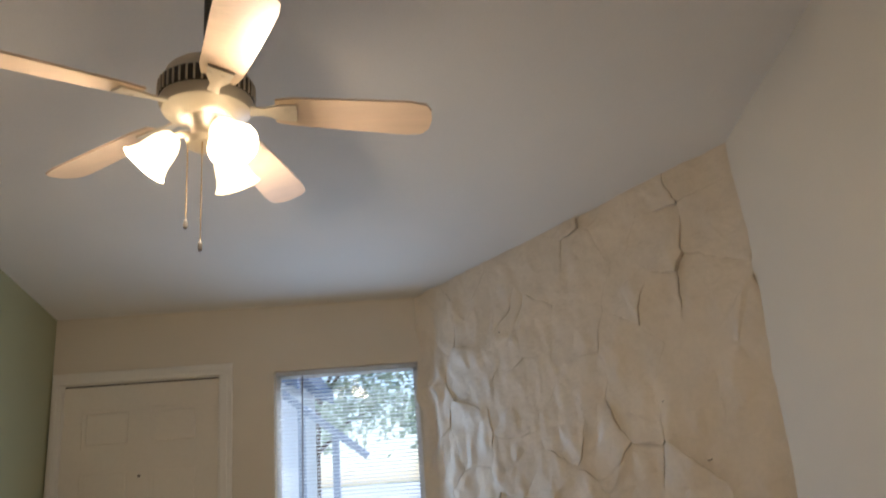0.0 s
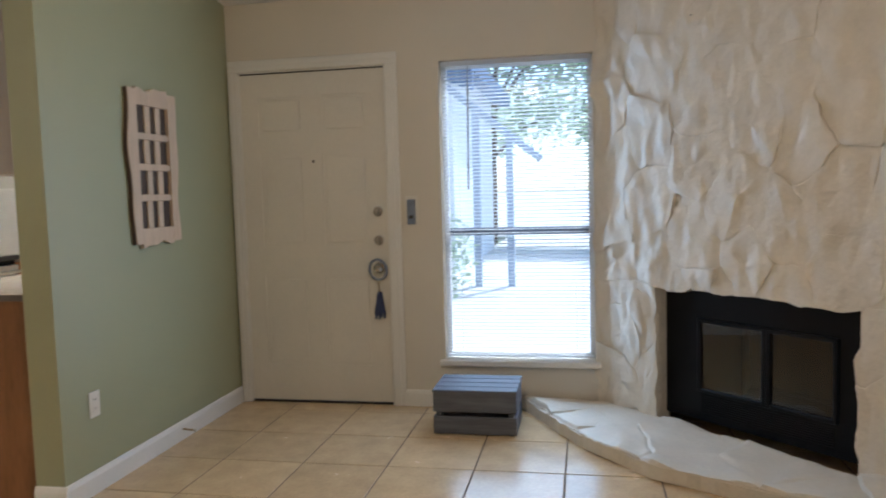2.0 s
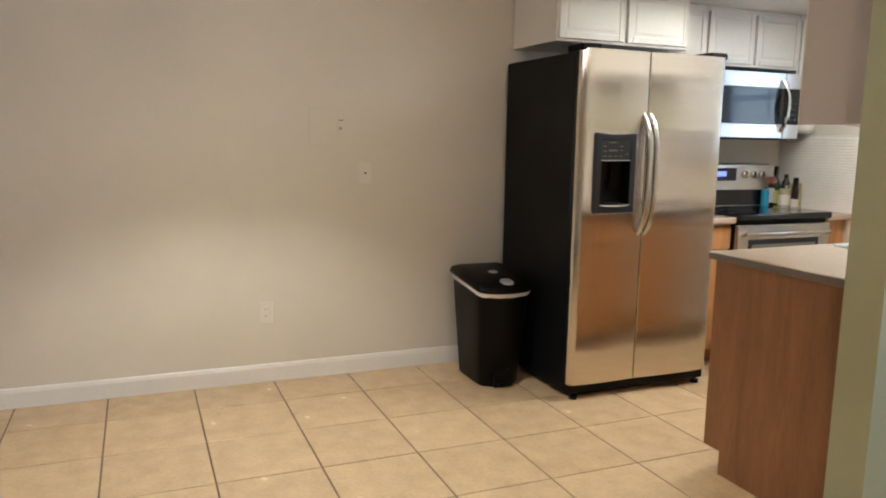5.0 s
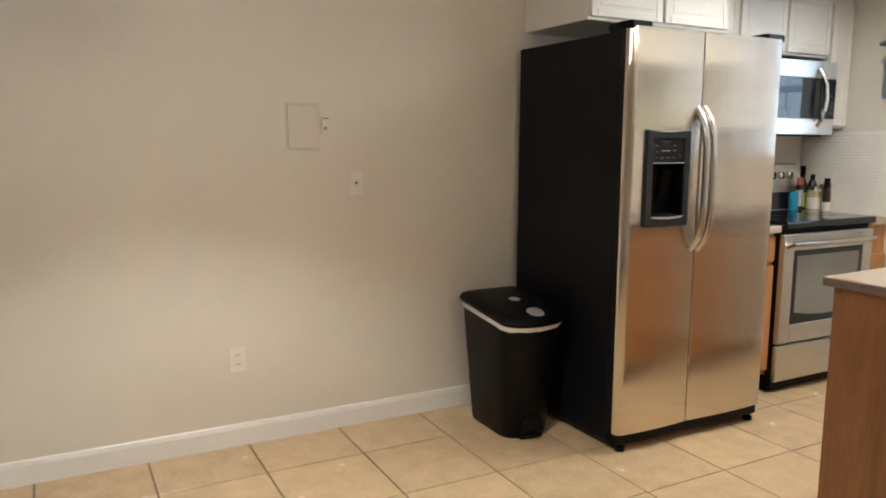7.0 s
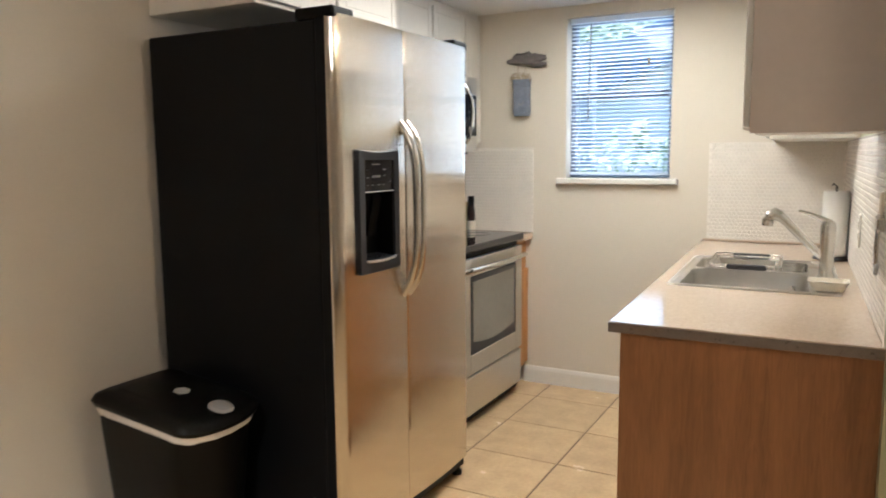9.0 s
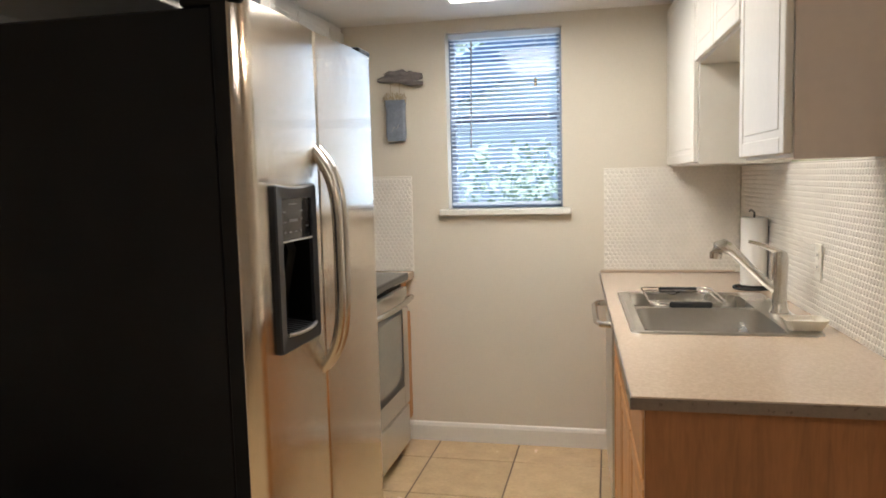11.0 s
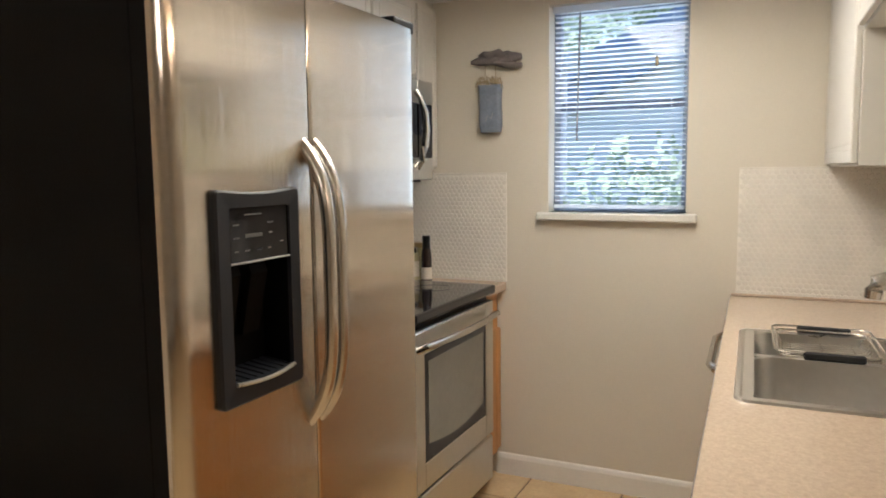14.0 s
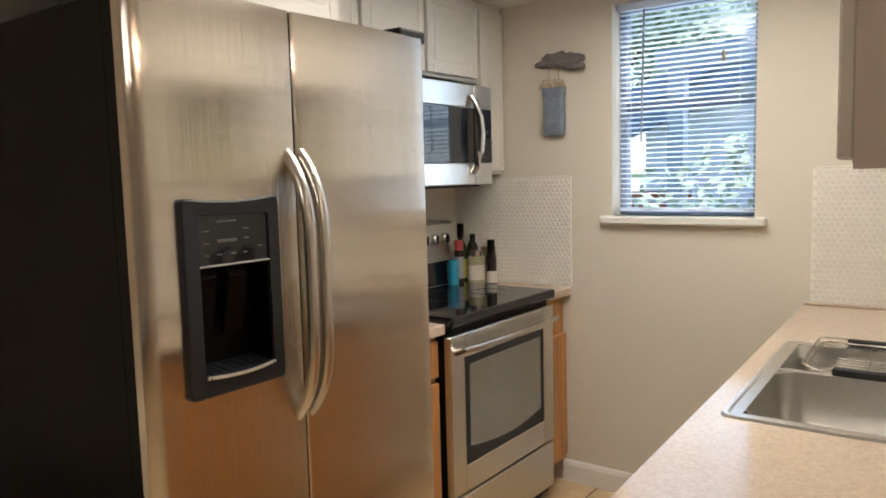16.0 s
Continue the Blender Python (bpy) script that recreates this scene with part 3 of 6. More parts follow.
# ---------------------------------------------------------------- windows and blinds
def window(name, x0, x1, z0, z1, y, rail, sill, label, slat_label, tilt, wand):
    w = thing(name, (x0 + x1) / 2, y, z0, label, "window", kind="structure")
    f, yo = 0.03, y + 0.085
    fr = bmesh.new()
    for a, c in ((x0, x0 + f), (x1 - f, x1)):
        box(a, c, yo, yo + 0.045, z0, z1, 0.003, fr)
    box(x0 + f, x1 - f, yo, yo + 0.045, z0, z0 + f, 0.003, fr)
    box(x0 + f, x1 - f, yo, yo + 0.045, z1 - f, z1, 0.003, fr)
    part("window_frame", fr, "front_frame" if name == "window_1" else "win_frame", w)
    part("meeting_rail", box(x0 + f, x1 - f, yo + 0.002, yo + 0.043, rail - 0.022, rail + 0.022, 0.003), "rail_dark", w, "dark shaded meeting rail")
    for a, c in ((z0 + f, rail - 0.022), (rail + 0.022, z1 - f)):
        p = part("pane", box(x0 + f, x1 - f, yo + 0.02, yo + 0.024, a, c), "glass", w)
        p.visible_shadow = False
    part("window_sill", box(x0 - sill, x1 + sill, y - 0.04, y + 0.084, z0 - 0.035, z0, 0.006), "trim", w, "white painted sill")
    # venetian blind
    bl = thing(name.replace("window", "blind"), (x0 + x1) / 2, y + 0.05, z1, slat_label, "window blind")
    part("head_rail", box(x0 + 0.008, x1 - 0.008, y + 0.03, y + 0.07, z1 - 0.03, z1 - 0.002, 0.003), "slat", bl)
    pitch = 0.0215
    n = int((z1 - z0 - 0.06) / pitch)
    sb = bmesh.new()
    hw = (x1 - x0) / 2 - 0.014
    prof = [(-0.0125, 0), (-0.006, 0.0016), (0, 0.0022), (0.006, 0.0016), (0.0125, 0)]
    lo = [(-hw, a, h) for a, h in prof], [(hw, a, h) for a, h in prof]
    va = [sb.verts.new(p) for p in lo[0]]
    vb = [sb.verts.new(p) for p in lo[1]]
    vc = [sb.verts.new((p[0], p[1], p[2] - 0.0008)) for p in lo[0]]
    vd = [sb.verts.new((p[0], p[1], p[2] - 0.0008)) for p in lo[1]]
    for i in range(4):
        sb.faces.new((va[i], vb[i], vb[i + 1], va[i + 1]))
        sb.faces.new((vc[i], vc[i + 1], vd[i + 1], vd[i]))
    sb.faces.new((va[0], vc[0], vd[0], vb[0]))
    sb.faces.new((va[4], vb[4], vd[4], vc[4]))
    turn(sb, pose(0, 0, 0, tilt, 0, 0))
    me = mesh_of(sb, "slat", "slat")
    for i in range(n):
        shared("slat", me, bl, (x0 + x1) / 2, y + 0.05, z1 - 0.045 - i * pitch)
    zb = z1 - 0.045 - n * pitch
    part("bottom_rail", box(x0 + 0.012, x1 - 0.012, y + 0.037, y + 0.063, zb - 0.012, zb + 0.004, 0.003), "slat", bl)
    for fx in (0.12, 0.88):
        xx = x0 + (x1 - x0) * fx
        part("ladder_cord", tube([(xx, y + 0.036, z1 - 0.03), (xx, y + 0.036, zb)], 0.0012, 5), "slat", bl)
    part("wand", tube([(x0 + wand[0], y + 0.026, z1 - 0.035), (x0 + wand[0] - 0.01, y + 0.02, z1 - wand[1])], 0.0045, 6), "pale_grey", bl, "grey tilt wand")
    return w, bl


window("window_1", wx0, wx1, wz0, wz1, YD, 1.05, 0.03, "tall white-framed front window facing a bright yard", "white venetian blind with open slats, full height", -13, (0.17, 0.75))
w2, bl2 = window("window_2", kx0, kx1, kz0, kz1, YK, 1.70, 0.045, "blue-grey framed kitchen window above bare wall", "white venetian blind with open slats over the kitchen window", -8, (0.13, 0.58))
part("pull_cord", tube([(kx1 - 0.13, YK + 0.026, kz1 - 0.03), (kx1 - 0.13, YK + 0.024, kz1 - 0.24)], 0.0012, 5), "slat", bl2)
part("cord_knob", lathe([(0.003, kz1 - 0.24), (0.007, kz1 - 0.25), (0.008, kz1 - 0.275), (0.004, kz1 - 0.285)], kx1 - 0.13, YK + 0.024, 8, close=True), "twine", bl2)

# ---------------------------------------------------------------- corner fireplace
AX, AY = -1.06, 5.60
S = math.sqrt(0.5)


def face(u, z, h):
    """A place on the slanting stone face: u along it, z up, h proud of it."""
    return (AX + S * u - S * h, AY - S * u - S * h, z)


def fbox(u0, u1, h0, h1, z0, z1, bev=0.0, bm=None):
    b2 = box(u0, u1, h0, h1, z0, z1, bev)
    for v in b2.verts:
        v.co = face(v.co.x, v.co.z, v.co.y)
    bmesh.ops.recalc_face_normals(b2, faces=b2.faces)
    if bm is None:
        return b2
    me = bpy.data.meshes.new("tmp")
    b2.to_mesh(me)
    b2.free()
    bm.from_mesh(me)
    bpy.data.meshes.remove(me)
    return bm


UL, F0, F1, FZ0, FZ1 = 2.05, 0.395, 1.435, 0.085, 0.765
body = fbox(-0.02, F0, -0.10, -0.008, 0, vault(YD) + 0.01)
fbox(F1, UL, -0.10, -0.008, 0, vault(AY - S * 1.5), bm=body)
fbox(F0, F1, -0.10, -0.008, FZ1, vault(AY - S * 0.4), bm=body)
chim = structure("wall_fireplace", body, "mortar", "cream painted rubble stone chimney wall across the corner", "wall")
rnd = random.Random(11)
seeds = []
TALL = 0.8
for i in range(8):
    for j in range(9):
        seeds.append((UL * (i + 0.5 + rnd.uniform(-0.33, 0.33)) / 8, TALL * (0.1 + 2.75 * (j + 0.5 + (0.3 if i % 2 else -0.2) + rnd.uniform(-0.36, 0.36)) / 9)))
k = 0
ztop = vault(AY)
for u0, u1, za, zb in ((-0.035, F0, 0.06, FZ1), (F1, UL + 0.04, 0.06, FZ1), (-0.035, UL + 0.04, FZ1, 3)):
    for poly in cells([(u0, za * TALL), (u1, za * TALL), (u1, zb * TALL), (u0, zb * TALL)], seeds):
        poly = [(q[0], q[1] / TALL) for q in poly]
        poly = clip(poly, -0.2 * S, 1.0, ztop + 0.03)
        if len(poly) < 3:
            continue
        area = abs(sum(p[0] * q[1] - q[0] * p[1] for p, q in zip(poly, poly[1:] + poly[:1]))) / 2
        if area < 0.0015:
            continue
        k += 1
        part("stone", stone_mesh(poly, face, k, 0.016, rough=0.005, step=0.022), "stone", chim, "", True)

# dark slivers laid on the stones in place of shade in deep joints
for u, z, w in ((0.62, 2.12, 0.012), (1.55, 1.62, 0.022), (1.72, 1.34, 0.014)):
    part("joint_shade", tube([face(u - w, z, 0.006), face(u - w * 0.2, z - 0.003, 0.010), face(u + w, z + 0.002, 0.006)], [0.001, 0.003, 0.001], 6), "soot_and_shade", chim, "small dark sliver as shade in a stone joint")

fp = thing("fireplace", *face(0.94, 0.1, -0.1), "black steel fireplace insert with dark glass doors", "fireplace")
for q in ((F0 - 0.03, F0 + 0.20, FZ0, FZ1 + 0.03), (F1 - 0.12, F1 + 0.03, FZ0, FZ1 + 0.03), (F0 + 0.20, F1 - 0.12, 0.615, FZ1 + 0.03), (F0 + 0.20, F1 - 0.12, FZ0, 0.235)):
    part("surround_plate", fbox(q[0], q[1], -0.10, -0.075, q[2], q[3]), "black_steel", fp)
b = fbox(F0 + 0.1, F1 - 0.05, -0.60, -0.58, FZ0, 0.75)
fbox(F0 + 0.1, F0 + 0.13, -0.58, -0.10, FZ0, 0.75, bm=b)
fbox(F1 - 0.08, F1 - 0.05, -0.58, -0.10, FZ0, 0.75, bm=b)
fbox(F0 + 0.13, F1 - 0.08, -0.58, -0.10, FZ0, FZ0 + 0.03, bm=b)
fbox(F0 + 0.13, F1 - 0.08, -0.58, -0.10, 0.72, 0.75, bm=b)
part("firebox", b, "soot_and_shade", fp, "sooty firebox")
um = (F0 + F1) / 2 + 0.06
for a, c in ((F0 + 0.20, um), (um, F1 - 0.12)):
    b = fbox(a, a + 0.022, -0.088, -0.062, 0.235, 0.615, 0.003)
    fbox(c - 0.022, c, -0.088, -0.062, 0.235, 0.615, 0.003, bm=b)
    fbox(a + 0.022, c - 0.022, -0.088, -0.062, 0.595, 0.615, 0.003, bm=b)
    fbox(a + 0.022, c - 0.022, -0.088, -0.062, 0.235, 0.255, 0.003, bm=b)
    dd = part("glass_door", b, "black_steel", fp)
    part("pane", fbox(a + 0.022, c - 0.022, -0.078, -0.074, 0.255, 0.595), "smoked_glass", dd, "smoked glass pane")
for i in range(9):
    part("grille_bar", fbox(F0 + 0.22, F1 - 0.14, -0.075, -0.069, 0.125 + i * 0.011, 0.130 + i * 0.011), "black_steel", fp)
# grate and charred logs
gr = thing("fire_grate", *face(0.98, FZ0 + 0.03, -0.35), "black iron fire grate in the firebox", "grate")
for i in range(6):
    u = 0.76 + i * 0.085
    part("bar", tube([face(u, 0.20, -0.22), face(u, 0.16, -0.25), face(u, 0.16, -0.45), face(u, 0.22, -0.48)], 0.008, 6), "black_steel", gr)
for u, h in ((0.79, -0.26), (0.79, -0.44), (1.16, -0.26), (1.16, -0.44)):
    part("leg", tube([face(u, FZ0 + 0.03, h), face(u, 0.16, h)], 0.008, 6), "black_steel", gr)
for h, z, r in ((-0.30, 0.205, 0.04), (-0.40, 0.205, 0.035)):
    lg = part("fire_log", tube([face(0.74, z, h), face(0.9, z + 0.004, h + 0.008), face(1.05, z - 0.003, h), face(1.2, z, h + 0.01)], [r * 0.9, r, r * 1.05, r * 0.92], 10), "ash", None, "", True)
    tagged(lg, "charred split log lying on the iron grate", "log", "logs on the grate")

# hearth of low painted flagstones
hp = [(-1.53, YD - 0.002), (-1.19, 5.0), (-0.88, 4.62), (-0.50, 4.40), (0.39, 3.9), (0.39, 4.155), (-1.05, 5.595)]
hearth = structure("hearth", prism([(x, y) for x, y in hp], "z", 0, 0.06), "mortar", "low cream painted stone hearth along the fireplace", "hearth")
hs = [(-1.32, 5.48), (-1.12, 5.26), (-1.02, 4.92), (-0.74, 4.95), (-0.66, 4.55), (-0.38, 4.62), (-0.25, 4.32), (0.08, 4.28), (0.12, 4.08), (0.33, 4.0)]
for i, poly in enumerate(cells(hp, hs)):
    part("flagstone", stone_mesh(poly, lambda u, v, h: (u, v, 0.066 + h), 200 + i, 0.016, gap=0.001, rough=0.008, base=-0.06), "stone", hearth, "", True)
# ---------------------------------------------------------------- kitchen: refrigerator
FX, FY0, FY1, FZ = -4.917, 3.905, 4.81, 1.80
SPLIT = 4.309
fridge = thing("refrigerator", -5.3, (FY0 + FY1) / 2, 0, "stainless side-by-side refrigerator with black sides and water dispenser", "refrigerator")
part("case", box(-5.735, FX - 0.085, FY0 + 0.004, FY1 - 0.004, 0.03, FZ - 0.012, 0.006), "black_case", fridge, "black textured case")


def fridge_front(y, y0, y1):
    """The bowed steel front at y; the outer upright edge is rounded wide, the inner one tight."""
    s = (y - y0) / (y1 - y0)
    x = FX - 0.010 * (2 * s - 1) ** 2
    for edge, r in ((y - y0, 0.035 if y0 == FY0 else 0.004), (y1 - y, 0.035 if y1 == FY1 else 0.004)):
        if edge < r:
            x -= r - math.sqrt(max(0, r * r - (r - edge) ** 2))
    return x


def fridge_door(y0, y1, name, hole=None):
    """A steel door; hole is the opening (y, y, z, z) for the dispenser."""
    z0, z1, back = 0.085, FZ, FX - 0.046
    bm = bmesh.new()
    cuts = [y0, y1] if not hole else [y0, hole[0], hole[1], y1]
    for k, (a, c) in enumerate(zip(cuts, cuts[1:])):
        ys = [a + (c - a) * i / 16 for i in range(17)]
        if a == y0:
            ys = sorted(ys + [y0 + 0.035 * i / 8 for i in range(1, 8)])
        if c == y1:
            ys = sorted(ys + [y1 - 0.035 * i / 8 for i in range(1, 8)])
        prof = [(back, a)] + [(fridge_front(y, y0, y1), y) for y in ys] + [(back, c)]
        spans = [(z0, z1)] if not (hole and k == 1) else [(z0, hole[2]), (hole[3], z1)]
        for s0, s1 in spans:
            prism(prof, "z", s0, s1, bm)
    return part(name, bm, "steel", fridge, "", True)


DY0, DY1, DZ0, DZ1 = 3.988, 4.235, 0.985, 1.392
PZ = 1.255
d1 = fridge_door(FY0, SPLIT - 0.002, "freezer_door", (DY0 + 0.036, DY1 - 0.028, DZ0 + 0.038, PZ - 0.002))
d2 = fridge_door(SPLIT + 0.002, FY1, "fresh_food_door")
for owner, y0, y1 in ((d1, FY0 + 0.001, DY0 + 0.036), (d1, DY1 - 0.028, SPLIT - 0.002), (d2, SPLIT + 0.002, FY1 - 0.001)):
    part("door_liner", box(FX - 0.0845, FX - 0.0465, y0, y1, 0.087, FZ - 0.002, 0.002), "black_case", owner, "black door liner")
# dispenser: bezel, control panel, dark niche with paddles and tray


def bezel_loop(y0, y1, z0, z1, r, dip):
    """A rounded outline in the plane of the door, its upper edge sagging by dip."""
    c = [(y1 - r, z1 - r, 0), (y0 + r, z1 - r, 90), (y0 + r, z0 + r, 180), (y1 - r, z0 + r, 270)]
    pts = []
    for k, (cy, cz, a0) in enumerate(c):
        pts += [(cy + r * math.cos(radians(a0 + 18 * i)), cz + r * math.sin(radians(a0 + 18 * i))) for i in range(6)]
        if k == 0:
            pts += [(y1 - r + (y0 - y1 + 2 * r) * i / 9, z1 - dip * math.sin(math.pi * i / 9)) for i in range(1, 9)]
    return pts


b = bmesh.new()
outer = bezel_loop(DY0, DY1, DZ0, DZ1, 0.012, 0.007)
edge_ = bezel_loop(DY0 + 0.004, DY1 - 0.004, DZ0 + 0.004, DZ1 - 0.004, 0.010, 0.007)
inner = bezel_loop(DY0 + 0.038, DY1 - 0.030, DZ0 + 0.040, DZ1 - 0.035, 0.005, 0.0)
rings = [[b.verts.new((x, p[0], p[1])) for p in lp] for lp, x in ((outer, FX - 0.012), (outer, FX + 0.007), (edge_, FX + 0.011), (inner, FX + 0.008), (inner, FX - 0.012))]
for p_, q_ in zip(rings, rings[1:]):
    for i in range(len(p_)):
        k = (i + 1) % len(p_)
        b.faces.new((p_[i], p_[k], q_[k], q_[i]))
bmesh.ops.recalc_face_normals(b, faces=b.faces)
part("dispenser_bezel", b, "grey_plastic", d1, "charcoal plastic dispenser bezel", True)
part("control_panel", box(FX - 0.004, FX + 0.004, DY0 + 0.038, DY1 - 0.030, PZ, DZ1 - 0.035, 0.001), "black_glass", d1, "black glossy control panel")
part("panel_edge", box(FX + 0.003, FX + 0.008, DY0 + 0.038, DY1 - 0.030, PZ - 0.004, PZ, 0.001), "pale_grey", d1)
part("niche", box(FX - 0.0715, FX - 0.066, DY0 + 0.036, DY1 - 0.028, DZ0 + 0.038, PZ - 0.002), "black_plastic", d1, "dark dispenser niche")
for q in ((DY0 + 0.0362, DY0 + 0.040, DZ0 + 0.038, PZ - 0.002), (DY1 - 0.032, DY1 - 0.0282, DZ0 + 0.038, PZ - 0.002), (DY0 + 0.04, DY1 - 0.032, PZ - 0.006, PZ - 0.0022), (DY0 + 0.04, DY1 - 0.032, DZ0 + 0.0382, DZ0 + 0.042)):
    part("niche_side", box(FX - 0.066, FX - 0.001, q[0], q[1], q[2], q[3]), "black_plastic", d1)
part("paddle", prism([(FX - 0.058, 1.10), (FX - 0.050, 1.10), (FX - 0.022, 1.225), (FX - 0.030, 1.245)], "y", 4.042, 4.087), "black_plastic", d1)
part("paddle", prism([(FX - 0.058, 1.10), (FX - 0.050, 1.10), (FX - 0.022, 1.225), (FX - 0.030, 1.245)], "y", 4.117, 4.167), "black_plastic", d1)
b = prism([(FX - 0.064, DZ0 + 0.042), (FX + 0.014, DZ0 + 0.036), (FX + 0.016, DZ0 + 0.043), (FX - 0.064, DZ0 + 0.052)], "y", DY0 + 0.045, DY1 - 0.036)
part("drip_tray", b, "grey_plastic", d1)
lip = [(FX + 0.010 + 0.010 * math.sin(math.pi * i / 10), DY0 + 0.040 + (DY1 - DY0 - 0.072) * i / 10, DZ0 + 0.042 - 0.004 * math.sin(math.pi * i / 10)) for i in range(11)]
part("tray_lip", tube(lip, 0.0045, 8), "steel_v", d1, "bowed steel tray lip", True)
for i in range(8):
    y = DY0 + 0.055 + i * 0.021
    part("tray_bar", tube([(FX - 0.060, y, DZ0 + 0.053), (FX + 0.008, y, DZ0 + 0.045)], 0.0018, 5), "grey_plastic", d1)
for y, z, w, h in ((4.047, 1.325, 0.016, 0.003), (4.047, 1.30, 0.016, 0.003), (4.097, 1.343, 0.05, 0.003), (4.147, 1.325, 0.018, 0.003), (4.147, 1.305, 0.012, 0.003), (4.097, 1.303, 0.05, 0.007), (4.047, 1.275, 0.010, 0.003), (4.077, 1.275, 0.014, 0.003), (4.112, 1.275, 0.014, 0.003), (4.142, 1.275, 0.010, 0.003), (4.182, 1.285, 0.012, 0.003)):
    part("panel_mark", box(FX + 0.004, FX + 0.0048, y - w / 2, y + w / 2, z - h / 2, z + h / 2), "panel_print", d1)
for y, dd, s in ((SPLIT - 0.023, d1, -1), (SPLIT + 0.020, d2, 1)):
    zs = [(0.873 + 0.612 * i / 32, 0.068 * (1 - abs(i / 16 - 1) ** 4.5) - 0.019) for i in range(33)]
    b = bmesh.new()
    rings = []
    for i in range(33):
        (za, ha), (zb, hb_) = zs[max(0, i - 1)], zs[min(32, i + 1)]
        nx, nz = Vector((zb - za, ha - hb_)).normalized()
        rings.append([b.verts.new((FX + zs[i][1] + 0.0150 * math.cos(a) * nx, y + 0.0150 * math.sin(a), zs[i][0] + 0.0150 * math.cos(a) * nz)) for a in [2 * math.pi * q / 14 for q in range(14)]])
    for p_, q_ in zip(rings, rings[1:]):
        for k in range(14):
            b.faces.new((p_[k], p_[(k + 1) % 14], q_[(k + 1) % 14], q_[k]))
    b.faces.new(rings[0])
    b.faces.new(rings[-1])
    bmesh.ops.recalc_face_normals(b, faces=b.faces)
    part("handle", b, "chrome", dd, "curved brushed steel handle", True)
part("kick_grille", box(-5.5, FX - 0.03, FY0 + 0.01, FY1 - 0.01, 0.03, 0.08, 0.004), "black_plastic", fridge)
for y in (FY0 + 0.05, FY1 - 0.05):
    part("foot", lathe([(0.022, 0.0), (0.022, 0.02), (0.012, 0.024), (0.012, 0.04)], FX - 0.045, y, 14, close=True), "black_plastic", fridge)
    part("foot", lathe([(0.022, 0.0), (0.022, 0.02), (0.012, 0.024), (0.012, 0.04)], -5.64, y, 14, close=True), "black_plastic", fridge)
for y0, y1 in ((FY0 - 0.001, FY0 + 0.11), (FY1 - 0.11, FY1 + 0.001)):
    part("hinge_cap", box(FX - 0.16, FX - 0.012, y0, y1, FZ - 0.012, FZ + 0.024, 0.008, None, 2), "black_plastic", fridge, "black hinge cover")

# ---------------------------------------------------------------- kitchen: cupboards on the cooker side


def panel_door(name, parent, mat, x, y0, y1, z0, z1, facing=-1, frame_w=0.05, sheared=False):
    """A cupboard door in the plane x: stiles and rails round a sunk panel with a raised field."""
    d = 0.018 * facing

    def piece(nm, bm, owner):
        return part(nm, lean(bm) if sheared else bm, mat, owner)
    door_ = piece(name, box(x, x + d * 0.82, y0 + frame_w - 0.002, y1 - frame_w + 0.002, z0 + frame_w - 0.002, z1 - frame_w + 0.002), parent)
    for a, c in ((y0, y0 + frame_w), (y1 - frame_w, y1)):
        piece("stile", box(x, x + d, a, c, z0, z1, 0.003), door_)
    for a, c in ((z0, z0 + frame_w), (z1 - frame_w, z1)):
        piece("rail", box(x, x + d, y0 + frame_w - 0.001, y1 - frame_w + 0.001, a, c, 0.003), door_)
    if y1 - y0 > 2.9 * frame_w and z1 - z0 > 2.9 * frame_w:
        g = 0.014
        piece("raised_field", box(x, x + d * 0.93, y0 + frame_w + g, y1 - frame_w - g, z0 + frame_w + g, z1 - frame_w - g, 0.004), door_)
    return door_


UF = -5.51


def wall_cupboard(y0, y1, z0, z1, doors, label, back=XK, front=UF):
    c = thing("wall_cupboard", (back + front) / 2, (y0 + y1) / 2, z0, label, "cupboard", "upper cupboards on the cooker side")
    part("carcass", box(back + 0.002, front, y0, y1, z0, z1, 0.003), "cab_white", c)
    w = (y1 - y0) / doors
    for i in range(doors):
        panel_door("door", c, "cab_white", front + 0.0005, y0 + i * w + 0.010, y0 + (i + 1) * w - 0.010, z0 + 0.015, z1 - 0.03, 1, 0.036)
    return c


wall_cupboard(3.962, 4.832, 1.875, ZK - 0.004, 2, "white two-door cupboard above the refrigerator", XW, -5.288)
wall_cupboard(4.834, 5.16, 1.43, ZK - 0.004, 1, "narrow white wall cupboard beside the refrigerator")
wall_cupboard(5.162, 5.932, 1.832, ZK - 0.004, 2, "white two-door cupboard above the microwave")
wall_cupboard(5.934, YK - 0.003, 1.425, ZK - 0.004, 1, "narrow white wall cupboard by the kitchen window wall")

# microwave over the range
mw = thing("microwave", -5.6, 5.48, 1.385, "stainless over-the-range microwave with dark window", "microwave")
mx, my0, my1, mz0, mz1 = -5.385, 5.10, 5.857, 1.385, 1.80
part("case", box(XK + 0.003, mx - 0.03, my0, my1, mz0, mz1 - 0.004, 0.004), "black_case", mw)
yd = my1 - 0.135
b = box(mx - 0.03, mx, my0, yd, mz1 - 0.10, mz1 - 0.004, 0.004)
box(mx - 0.03, mx, my0, yd, mz0, mz0 + 0.09, 0.004, b)
box(mx - 0.03, mx, my0, my0 + 0.05, mz0 + 0.0895, mz1 - 0.0995, 0.003, b)
md = part("door", b, "steel_v", mw)
part("window", box(mx - 0.028, mx - 0.004, my0 + 0.049, yd, mz0 + 0.089, mz1 - 0.099), "micro_glass", md, "smoky glass microwave window")
